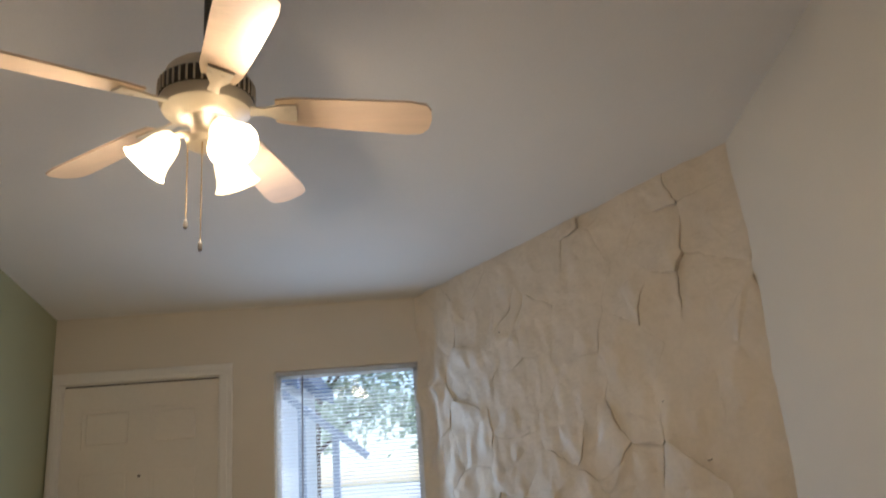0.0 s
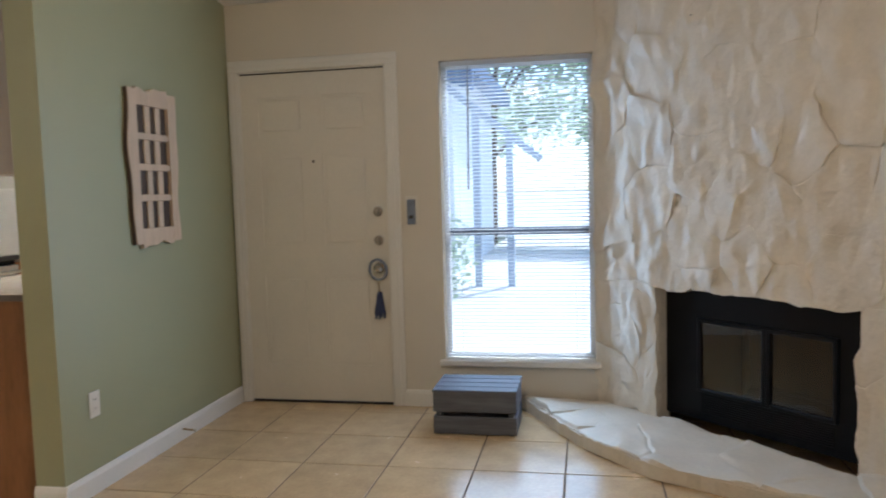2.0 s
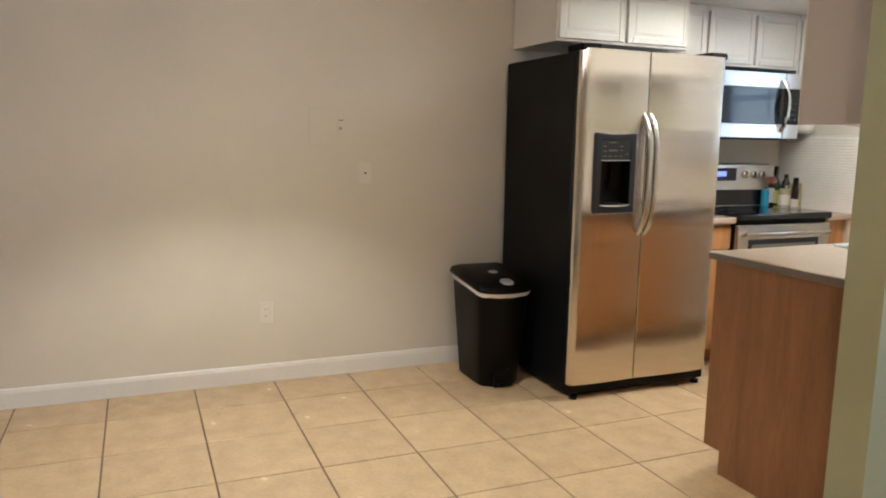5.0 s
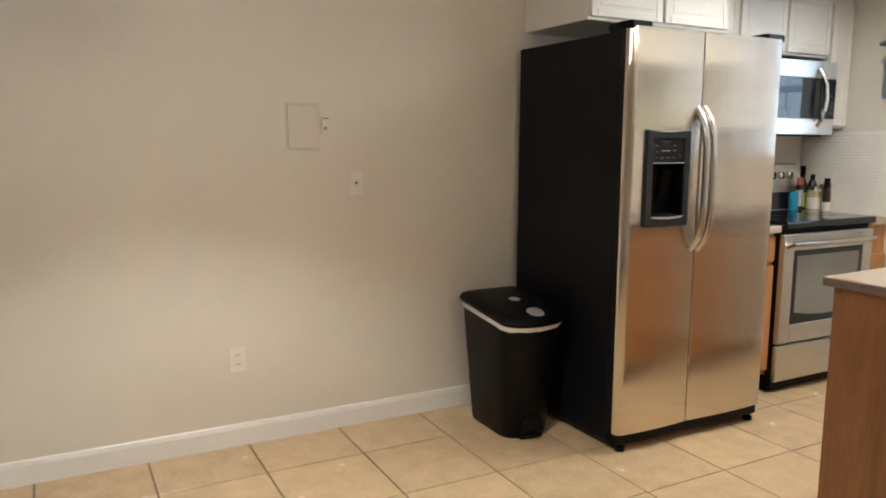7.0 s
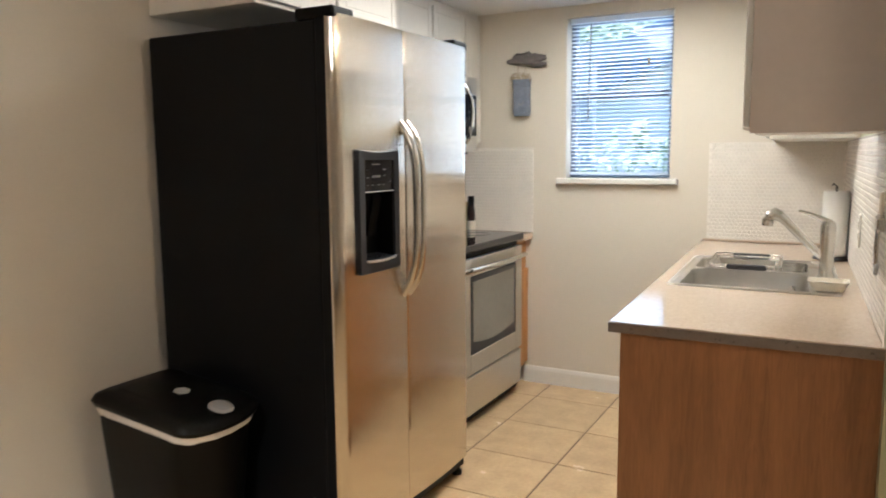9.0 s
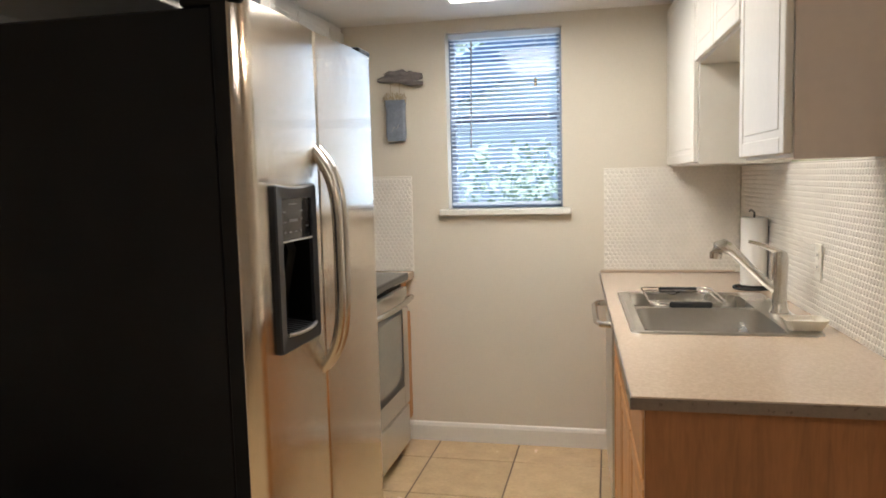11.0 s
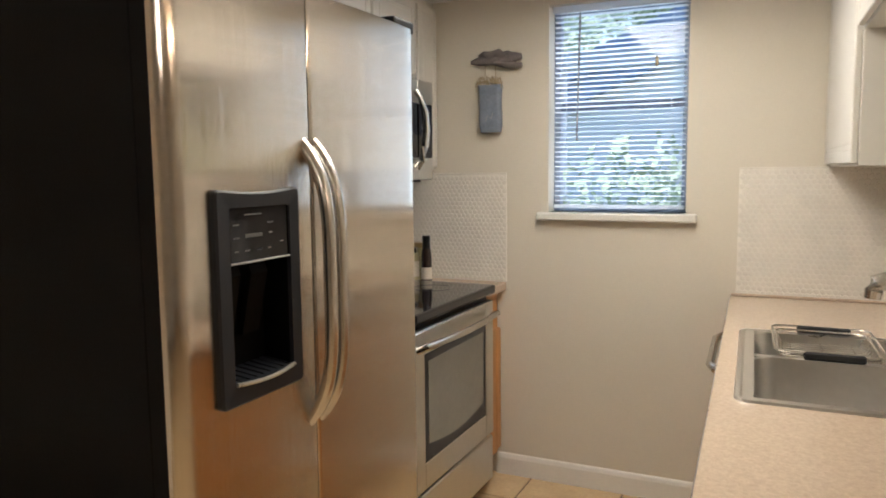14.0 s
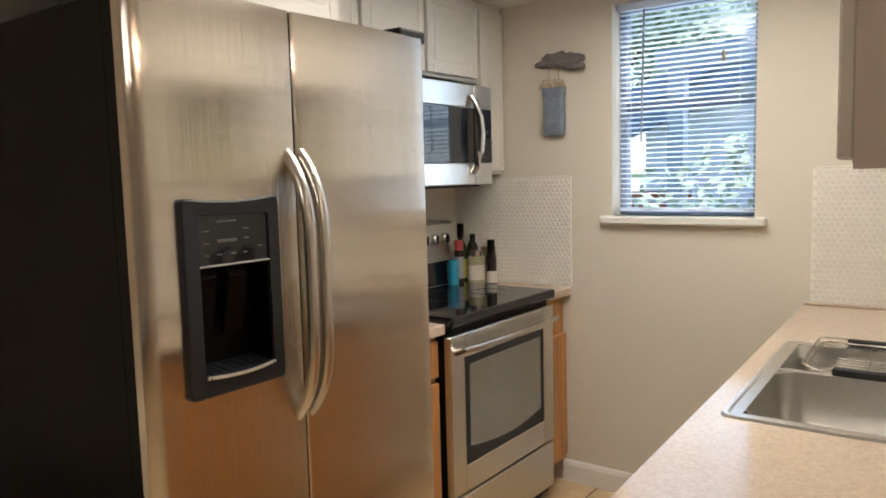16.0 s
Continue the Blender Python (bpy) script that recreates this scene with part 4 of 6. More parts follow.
lens = [(yd - 0.004, 1.475), (yd - 0.004, 1.70)] + [(yd - 0.004 - 0.075 * math.sin(math.pi * i / 10), 1.70 - 0.225 * i / 10) for i in range(1, 10)]
part("handle_recess", prism(lens, "x", mx - 0.0045, mx - 0.003), "black_glass", md, "dark rounded hand recess")
b = tube([(mx + h, yd - 0.030 + 0.55 * h, z) for z, h in ((1.432, 0.004), (1.46, 0.022), (1.52, 0.036), (1.59, 0.042), (1.66, 0.036), (1.72, 0.022), (1.748, 0.004))], 0.0145, 12)
part("handle", b, "chrome", md, "curved steel handle", True)
part("control_panel", box(mx - 0.03, mx - 0.001, yd + 0.004, my1, mz0 + 0.09, mz1 - 0.1, 0.003), "black_glass", mw)
part("upper_trim", box(mx - 0.03, mx - 0.001, yd + 0.004, my1, mz1 - 0.0995, mz1 - 0.004, 0.003), "steel_v", mw)
part("lower_trim", box(mx - 0.03, mx - 0.001, yd + 0.004, my1, mz0, mz0 + 0.0895, 0.003), "steel_v", mw)
for i in range(4):
    for j in range(3):
        part("key", box(mx - 0.001, mx + 0.0005, yd + 0.028 + j * 0.03, yd + 0.048 + j * 0.03, 1.50 + i * 0.032, 1.516 + i * 0.032), "grey_plastic", mw)
part("vent_grille", box(mx - 0.12, mx - 0.035, my0 + 0.05, my1 - 0.05, mz0 - 0.010, mz0 + 0.001, 0.002), "black_plastic", mw)

# base cupboards left and right of the cooker
CF = -5.153


def base_cupboard(y0, y1, label, drawer=True):
    c = thing("base_cupboard", -5.5, (y0 + y1) / 2, 0, label, "cupboard", "base cupboards on the cooker side")
    part("carcass", box(XK + 0.003, CF - 0.045, y0, y1, 0.1, 0.872, 0.002), "oak_front", c)
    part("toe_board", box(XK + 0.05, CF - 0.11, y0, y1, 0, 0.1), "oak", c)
    panel_door("door", c, "oak_front", CF - 0.044, y0 + 0.006, y1 - 0.006, 0.13, 0.70, 1, 0.05)
    if drawer:
        part("drawer_front", box(CF - 0.044, CF - 0.026, y0 + 0.006, y1 - 0.006, 0.72, 0.855, 0.004), "oak_front", c)
    return c


def worktop(name, y0, y1, label):
    t = tagged(part(name, box(XK + 0.003, CF, y0, y1, 0.874, 0.912, 0.006, None, 2), "counter"), label, "worktop")
    return t


base_cupboard(4.84, 5.168, "honey oak base cupboard between refrigerator and cooker")
worktop("worktop", 4.835, 5.172, "short speckled beige worktop beside the cooker")
base_cupboard(5.936, YK - 0.004, "narrow honey oak base cupboard in the corner", False)
worktop("worktop", 5.932, YK - 0.002, "short speckled beige worktop in the corner")

# cooker
ck = thing("cooker", -5.5, 5.545, 0, "stainless electric range with black glass cooktop", "cooker")
sy0, sy1, sx = 5.178, 5.928, -5.138
part("body", box(XK + 0.02, sx - 0.03, sy0, sy1, 0.03, 0.895, 0.003), "black_case", ck)
part("cooktop", box(XK + 0.02, sx + 0.012, sy0 - 0.003, sy1 + 0.003, 0.893, 0.932, 0.010, None, 2), "black_glass", ck, "black glass cooktop")
for x, y, r in ((-5.34, 5.36, 0.105), (-5.34, 5.74, 0.08), (-5.62, 5.36, 0.08), (-5.62, 5.74, 0.105)):
    pts = [(x + r * math.cos(a), y + r * math.sin(a), 0.9322) for a in [2 * math.pi * i / 32 for i in range(33)]]
    part("burner_ring", tube(pts, 0.0011, 4, cap=False), "grey_plastic", ck)
od = part("oven_door", box(sx - 0.03, sx - 0.008, sy0, sy1, 0.275, 0.862, 0.003), "steel_v", ck)
for y0, y1, z0, z1 in ((sy0, sy0 + 0.085, 0.275, 0.862), (sy1 - 0.085, sy1, 0.275, 0.862), (sy0 + 0.085, sy1 - 0.085, 0.775, 0.862), (sy0 + 0.085, sy1 - 0.085, 0.275, 0.375)):
    part("door_frame", box(sx - 0.009, sx, y0, y1, z0, z1, 0.003), "steel_v", od)
part("window_border", box(sx - 0.009, sx - 0.003, sy0 + 0.084, sy1 - 0.084, 0.374, 0.776), "grey_plastic", od)
yy0, yy1 = sy0 + 0.115, sy1 - 0.115
arc = [(yy0, 0.745), (yy0, 0.44)] + [(yy0 + (yy1 - yy0) * i / 10, 0.44 - 0.028 * math.sin(math.pi * i / 10)) for i in range(1, 10)] + [(yy1, 0.44), (yy1, 0.745)]
part("window", prism(arc, "x", sx - 0.0035, sx - 0.001), "oven_glass", od, "grey oven window")
b = tube([(sx, sy0 + 0.03, 0.80)] + [(sx + 0.034 + 0.022 * math.sin(math.pi * i / 10), sy0 + 0.035 + (sy1 - sy0 - 0.07) * i / 10, 0.815) for i in range(11)] + [(sx, sy1 - 0.03, 0.80)], 0.013, 10)
part("handle", b, "chrome", od, "bowed steel oven handle", True)
part("drawer", box(sx - 0.03, sx - 0.002, sy0, sy1, 0.065, 0.262, 0.006), "steel_v", ck, "stainless storage drawer")
part("plinth", box(-5.7, sx - 0.06, sy0 + 0.01, sy1 - 0.01, 0.0, 0.062), "black_plastic", ck)
# backguard
b = prism([(XK + 0.004, 0.93), (XK + 0.15, 0.93), (XK + 0.13, 1.205), (XK + 0.11, 1.215), (XK + 0.004, 1.215)], "y", sy0, sy1)
bg = part("backguard", b, "steel_v", ck)
b = prism([(XK + 0.1505, 0.935), (XK + 0.154, 0.935), (XK + 0.1465, 1.04), (XK + 0.143, 1.04)], "y", sy0 + 0.004, sy1 - 0.004)
part("lower_panel", b, "black_glass", bg)
fx = XK + 0.137
part("display_panel", box(fx - 0.002, fx + 0.005, 5.40, 5.62, 1.10, 1.185, 0.002), "black_glass", bg)
part("display", box(fx + 0.005, fx + 0.0065, 5.44, 5.53, 1.130, 1.162), "led", bg, "blue digital display")
for y in (5.22, 5.30, 5.69, 5.765, 5.84):
    k = part("knob", disc((fx - 0.002, y, 1.142), (1, 0, 0), 0.024, 0.028, 18, bev=0.004), "chrome", bg, "silver control knob")
    part("knob_grip", box(fx + 0.026, fx + 0.031, y - 0.004, y + 0.004, 1.122, 1.162, 0.001), "black_plastic", k)


# bottles and jars behind the cooktop
def bottle(name, x, y, prof, mat, label, lab=None, cap=None):
    z = 0.932 if y < 5.93 else 0.912
    t = thing(name, x, y, z, label, "bottle" if "bottle" in name else "jar", "bottles and jars behind the cooktop")
    part("body", lathe([(0.001, z)] + [(r, z + h) for r, h in prof], x, y, 18), mat, t, "", True)
    if lab:
        r, h0, h1, m = lab
        part("label", lathe([(r, z + h0), (r, z + h1)], x, y, 18), m, t, "", True)
    if cap:
        r, h0, h1, m = cap
        part("cap", lathe([(r, z + h0), (r, z + h1), (0.001, z + h1)], x, y, 14), m, t, "", True)


bottle("oil_bottle", -5.665, 6.0, [(0.034, 0.0), (0.034, 0.15), (0.030, 0.17), (0.014, 0.205), (0.013, 0.26)], "bottle_green", "dark green oil bottle with yellow label", (0.0345, 0.03, 0.12, "label_yellow"), (0.016, 0.225, 0.285, "black_plastic"))
bottle("vinegar_bottle", -5.655, 6.085, [(0.030, 0.0), (0.030, 0.14), (0.026, 0.17), (0.013, 0.20), (0.012, 0.22)], "bottle_dark", "slim dark vinegar bottle with black cap", (0.0305, 0.03, 0.10, "label_cream"), (0.014, 0.19, 0.23, "black_plastic"))
bottle("spice_bottle", -5.610, 5.905, [(0.022, 0.0), (0.022, 0.135), (0.018, 0.16)], "bottle_dark", "dark spice bottle with grey label and red cap", (0.0225, 0.02, 0.12, "pale_grey"), (0.021, 0.15, 0.195, "label_red"))
bottle("glass_jar", -5.578, 6.0, [(0.040, 0.0), (0.042, 0.02), (0.042, 0.12), (0.035, 0.14)], "jar_fill", "short olive jar with cream label and metal lid", (0.0425, 0.025, 0.095, "label_cream"), (0.037, 0.135, 0.16, "chrome"))
bottle("glass_jar", -5.565, 6.085, [(0.038, 0.0), (0.04, 0.02), (0.04, 0.14), (0.034, 0.155)], "jar_fill", "taller olive jar behind the others with brass lid", None, (0.036, 0.15, 0.175, "brass"))
bottle("sauce_bottle", -5.494, 6.0, [(0.024, 0.0), (0.024, 0.125), (0.020, 0.15), (0.017, 0.16)], "bottle_dark", "dark sauce bottle with cream label and tall cap", (0.0245, 0.015, 0.07, "label_cream"), (0.018, 0.155, 0.215, "black_plastic"))
bottle("soap_bottle", -5.600, 5.842, [(0.026, 0.0), (0.026, 0.09), (0.022, 0.11)], "turquoise", "small turquoise plastic bottle beside the red-capped bottle", None, None)

# ---------------------------------------------------------------- kitchen: sink side
CE = 4.02
RB = XGK - 0.002
run = thing("base_cupboard", -3.8, 4.6, 0, "brown oak base cupboard run with finished end panel", "cupboard")
part("carcass", lean(box(-4.06, RB, CE + 0.028, 5.30, 0.1, 0.725, 0.002)), "oak_front", run)
part("face_rail", lean(box(-4.06, -4.042, CE + 0.028, 5.30, 0.7255, 0.8815, 0.001)), "oak_front", run)
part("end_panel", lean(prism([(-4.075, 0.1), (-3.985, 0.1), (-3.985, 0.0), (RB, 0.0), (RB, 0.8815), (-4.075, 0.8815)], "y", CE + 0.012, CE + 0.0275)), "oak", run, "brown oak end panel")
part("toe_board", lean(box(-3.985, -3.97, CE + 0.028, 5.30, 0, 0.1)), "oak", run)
for y0, y1 in ((4.05, 4.44), (4.45, 4.87), (4.88, 5.29)):
    panel_door("door", run, "oak_front", -4.0605, y0, y1, 0.13, 0.69, -1, 0.055, True)
    part("drawer_front", lean(box(-4.0605, -4.0785, y0, y1, 0.71, 0.855, 0.004)), "oak_front", run)
dw = thing("dishwasher", -3.8, 5.7, 0, "stainless dishwasher under the worktop with bar handle", "dishwasher")
part("body", lean(box(-4.05, RB, 5.305, 5.92, 0.1, 0.725)), "black_case", dw)
part("door", lean(box(-4.085, -4.052, 5.308, 5.918, 0.11, 0.865, 0.004)), "steel_v", dw)
part("kick_plate", lean(box(-3.99, -3.97, 5.308, 5.918, 0, 0.1)), "black_plastic", dw)
hb = tube([(-4.085, 5.35, 0.80), (-4.125, 5.36, 0.80), (-4.142, 5.42, 0.80), (-4.142, 5.80, 0.80), (-4.125, 5.86, 0.80), (-4.085, 5.87, 0.80)], 0.013, 10)
part("handle", lean(hb), "chrome", dw, "bowed steel handle", True)
b = lean(box(-4.06, RB, 5.925, YK - 0.003, 0.0, 0.870))
tagged(part("filler_panel", b, "oak_front"), "honey oak filler panel beside the dishwasher", "panel")

# worktop with a cut for the sink
SX0, SX1, SY0, SY1 = -4.058, -3.508, 4.672, 5.46
wt = bmesh.new()
for x0, x1, y0, y1 in ((-4.104, SX0 + 0.03, CE, YK - 0.002), (SX1 - 0.03, RB, CE, YK - 0.002), (SX0 + 0.03, SX1 - 0.03, CE, SY0 + 0.03), (SX0 + 0.03, SX1 - 0.03, SY1 - 0.03, YK - 0.002)):
    box(x0, x1, y0, y1, 0.882, 0.912, 0, wt)
bmesh.ops.remove_doubles(wt, verts=wt.verts, dist=1e-5)
worktop = part("worktop", lean(wt), "counter")
tagged(worktop, "speckled beige laminate worktop with an inset sink", "worktop")
part("edge_band", lean(box(-4.107, -4.1045, CE - 0.003, YK - 0.004, 0.883, 0.909)), "edge_band", worktop, "dark taupe edge band")
part("edge_band", lean(box(-4.1043, RB, CE - 0.003, CE - 0.0004, 0.883, 0.909)), "edge_band", worktop, "dark taupe edge band")

tagged(part("upstand", box(-4.19, -3.56, YK - 0.022, YK - 0.008, 0.9125, 0.922, 0.003), "counter"), "narrow beige laminate upstand at the worktop's end", "upstand")
sink = thing("sink", -3.8, 5.04, 0.912, "stainless double-bowl sink set into the worktop", "sink")


def rounded(x0, x1, y0, y1, r, n=5):
    pts = []
    for cx, cy, a0 in ((x1 - r, y1 - r, 0), (x0 + r, y1 - r, 90), (x0 + r, y0 + r, 180), (x1 - r, y0 + r, 270)):
        for i in range(n + 1):
            a = radians(a0 + 90 * i / n)
            pts.append((cx + r * math.cos(a), cy + r * math.sin(a)))
    return pts


def loft(loops, bm=None, cap=True):
    """Skin over a row of closed outlines (points, height)."""
    bm = bm or bmesh.new()
    rings = [[bm.verts.new((p[0], p[1], z)) for p in pts] for pts, z in loops]
    n = len(rings[0])
    for p, q in zip(rings, rings[1:]):
        for i in range(n):
            bm.faces.new((p[i], p[(i + 1) % n], q[(i + 1) % n], q[i]))
    if cap:
        bm.faces.new(rings[-1])
    bmesh.ops.recalc_face_normals(bm, faces=bm.faces)
    return bm


MIDY = 5.115
bx1 = SX1 - 0.095
# deck: outer raised rim and the flat between the bowls
dk = bmesh.new()
loft([(rounded(SX0, SX1, SY0, SY1, 0.03), 0.9125), (rounded(SX0 + 0.003, SX1 - 0.003, SY0 + 0.003, SY1 - 0.003, 0.03), 0.918), (rounded(SX0 + 0.012, SX1 - 0.012, SY0 + 0.012, SY1 - 0.012, 0.025), 0.918), (rounded(SX0 + 0.018, SX1 - 0.018, SY0 + 0.018, SY1 - 0.018, 0.022), 0.9155)], dk, False)
for x0, x1, y0, y1 in ((SX0 + 0.015, SX0 + 0.042, SY0 + 0.015, SY1 - 0.015), (bx1 - 0.002, SX1 - 0.015, SY0 + 0.015, SY1 - 0.015), (SX0 + 0.042, bx1, MIDY - 0.013, MIDY + 0.013), (SX0 + 0.042, bx1, SY0 + 0.015, SY0 + 0.036), (SX0 + 0.042, bx1, SY1 - 0.036, SY1 - 0.015)):
    part("deck_strip", lean(box(x0, x1, y0, y1, 0.9128, 0.9157)), "steel_v", sink)
part("rim", lean(dk), "steel_v", sink)
for y0, y1 in ((SY0 + 0.034, MIDY - 0.012), (MIDY + 0.012, SY1 - 0.034)):
    x0, x1 = SX0 + 0.040, bx1
    wl = loft([(rounded(x0 - 0.004, x1 + 0.004, y0 - 0.004, y1 + 0.004, 0.05), 0.9160), (rounded(x0, x1, y0, y1, 0.055), 0.913), (rounded(x0 + 0.004, x1 - 0.004, y0 + 0.004, y1 - 0.004, 0.055), 0.88), (rounded(x0 + 0.012, x1 - 0.012, y0 + 0.012, y1 - 0.012, 0.055), 0.76), (rounded(x0 + 0.03, x1 - 0.03, y0 + 0.03, y1 - 0.03, 0.05), 0.742), (rounded(x0 + 0.06, x1 - 0.06, y0 + 0.06, y1 - 0.06, 0.04), 0.739)])
    bw = part("bowl", lean(wl), "steel_v", sink, "", True)
    cx, cy = (x0 + x1) / 2 - 0.042 * ((y0 + y1) / 2 - 4.03), (y0 + y1) / 2
    part("drain", lathe([(0.042, 0.7395), (0.042, 0.743), (0.034, 0.742), (0.03, 0.7405), (0.001, 0.7405)], cx, cy, 20), "chrome", bw)


def sheared_x(x, y):
    return x - 0.042 * (y - 4.03)


# wire drying rack across the far bowl
rk = thing("drying_rack", sheared_x(-3.85, 5.25), 5.25, 0.918, "chrome wire drying rack with dark grips across the sink", "dish rack")
rx0, rx1, ry0, ry1 = -3.965, -3.70, 5.105, 5.46


def wire(name, pts, r, label=""):
    part(name, lean(tube(pts, r, 6)), "chrome", rk, label, True)


for z, g in ((0.935, 0.0), (0.925, 0.010)):
    lp = rounded(rx0 + g, rx1 - g, ry0 + g, ry1 - g, 0.03, 4)
    wire("hoop", [(p[0], p[1], z) for p in lp + lp[:1]], 0.0032)
for i in range(11):
    y = ry0 + 0.035 + i * (ry1 - ry0 - 0.07) / 10
    wire("cross_wire", [(rx0 + 0.003, y, 0.934), (rx0 + 0.02, y, 0.905), (rx0 + 0.03, y, 0.893), (rx1 - 0.03, y, 0.893), (rx1 - 0.02, y, 0.905), (rx1 - 0.003, y, 0.934)], 0.0017)
for x in (rx0 + 0.05, (rx0 + rx1) / 2, rx1 - 0.05):
    wire("long_wire", [(x, ry0 + 0.02, 0.891), (x, ry1 - 0.02, 0.891)], 0.002)
for y in (ry0 - 0.002, ry1 - 0.006):
    part("grip", lean(box(rx0 + 0.07, rx1 - 0.05, y - 0.004, y + 0.010, 0.917, 0.938, 0.004)), "rubber", rk, "dark rubber grip")

# tap
tx, ty = sheared_x(-3.548, 5.04), 5.04
tap = thing("tap", tx, ty, 0.916, "brushed nickel pull-out kitchen tap with single lever", "tap")
part("base", lathe([(0.031, 0.9155), (0.031, 0.922), (0.026, 0.93), (0.0245, 0.95)], tx, ty, 20, close=True), "chrome", tap, "", True)
part("body", lathe([(0.0245, 0.93), (0.0235, 1.0), (0.026, 1.06), (0.027, 1.10), (0.022, 1.12), (0.008, 1.128), (0.001, 1.129)], tx, ty, 20), "chrome", tap, "", True)
part("spout", tube([(tx - 0.008, ty, 0.985), (tx - 0.043, ty + 0.002, 1.018), (tx - 0.095, ty + 0.005, 1.070), (tx - 0.142, ty + 0.008, 1.118), (tx - 0.168, ty + 0.009, 1.140)], [0.013, 0.0145, 0.0155, 0.017, 0.020], 14), "chrome", tap, "", True)
part("spray_head", tube([(tx - 0.159, ty + 0.009, 1.134), (tx - 0.178, ty + 0.009, 1.143), (tx - 0.194, ty + 0.009, 1.136), (tx - 0.202, ty + 0.009, 1.118), (tx - 0.204, ty + 0.009, 1.098)], [0.021, 0.024, 0.025, 0.022, 0.02], 14), "chrome", tap, "", True)
part("lever", tube([(tx, ty, 1.118), (tx - 0.025, ty, 1.132), (tx - 0.07, ty - 0.002, 1.150), (tx - 0.10, ty - 0.003, 1.158)], [0.013, 0.010, 0.0065, 0.0055], 10), "chrome", tap, "", True)

# soap dish and paper roll
dx, dy = sheared_x(-3.548, 4.765), 4.765
sd = thing("soap_dish", dx, dy, 0.917, "small cream ceramic soap dish on the sink edge", "soap dish")
dsh = loft([(rounded(dx - 0.045, dx + 0.045, dy - 0.035, dy + 0.035, 0.012), 0.9175), (rounded(dx - 0.062, dx + 0.062, dy - 0.05, dy + 0.05, 0.018), 0.95), (rounded(dx - 0.058, dx + 0.058, dy - 0.046, dy + 0.046, 0.016), 0.95), (rounded(dx - 0.042, dx + 0.042, dy - 0.032, dy + 0.032, 0.012), 0.926)])
dsh.faces.new(list(reversed(dsh.verts[:] and [v for v in dsh.verts if abs(v.co.z - 0.9175) < 1e-5])))
part("bowl", dsh, "dish", sd)
part("soap_bar", box(dx - 0.03, dx + 0.03, dy - 0.02, dy + 0.02, 0.927, 0.943, 0.007, None, 2), "plate", sd)
px, py = -3.572, 5.60
pr = thing("paper_towel_roll", px, py, 0.912, "white paper towel roll on a dark wire stand", "paper towel")
part("roll", lathe([(0.02, 0.930), (0.050, 0.930), (0.051, 0.935), (0.051, 1.20), (0.050, 1.204), (0.02, 1.204)], px, py, 28), "paper", pr, "", True)
bp = [(px - 0.008 + 0.068 * math.cos(a), py + 0.068 * math.sin(a), 0.918) for a in [2 * math.pi * i / 24 for i in range(25)]]
part("stand_ring", tube(bp, 0.0055, 6, cap=False), "rubber", pr)
part("stand_foot", lathe([(0.05, 0.913), (0.05, 0.927), (0.001, 0.927)], px, py, 20), "rubber", pr)
part("stand_pole", tube([(px, py, 0.92), (px, py, 1.225), (px - 0.012, py, 1.236), (px - 0.02, py, 1.228)], 0.004, 6), "rubber", pr)
part("side_wire", tube([(px + 0.0555, py - 0.01, 0.918), (px + 0.0555, py - 0.01, 1.17)], 0.0035, 6), "rubber", pr)


# upper cupboards on the sink side
def sink_cupboard(y0, y1, z0, z1, doors, label, end=False):
    c = thing("wall_cupboard", -3.6, (y0 + y1) / 2, z0, label, "cupboard", "upper cupboards on the sink side")
    part("carcass", lean(box(-3.768, RB, y0, y1, z0, z1, 0.002)), "cab_white", c)
    # the end is a darker tone than doors and carcass
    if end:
        part("end_panel", lean(box(-3.769, RB, y0 - 0.004, y0 - 0.0005, z0 - 0.003, z1)), "cab_side", c, "darker taupe end panel")
    w = (y1 - y0) / doors
    for i in range(doors):
        panel_door("door", c, "cab_white", -3.769, y0 + i * w + 0.008, y0 + (i + 1) * w - 0.008, z0 + 0.008, z1 - 0.03, -1, 0.038, True)
    return c


sink_cupboard(4.082, 4.535, 1.422, ZK - 0.004, 1, "white wall cupboard with taupe end beside the sink", True)
sink_cupboard(4.537, 5.31, 1.79, ZK - 0.004, 2, "short white wall cupboard above the sink")
sink_cupboard(5.312, YK - 0.003, 1.422, ZK - 0.004, 1, "white wall cupboard in the far kitchen corner")

# ---------------------------------------------------------------- mosaic splashbacks


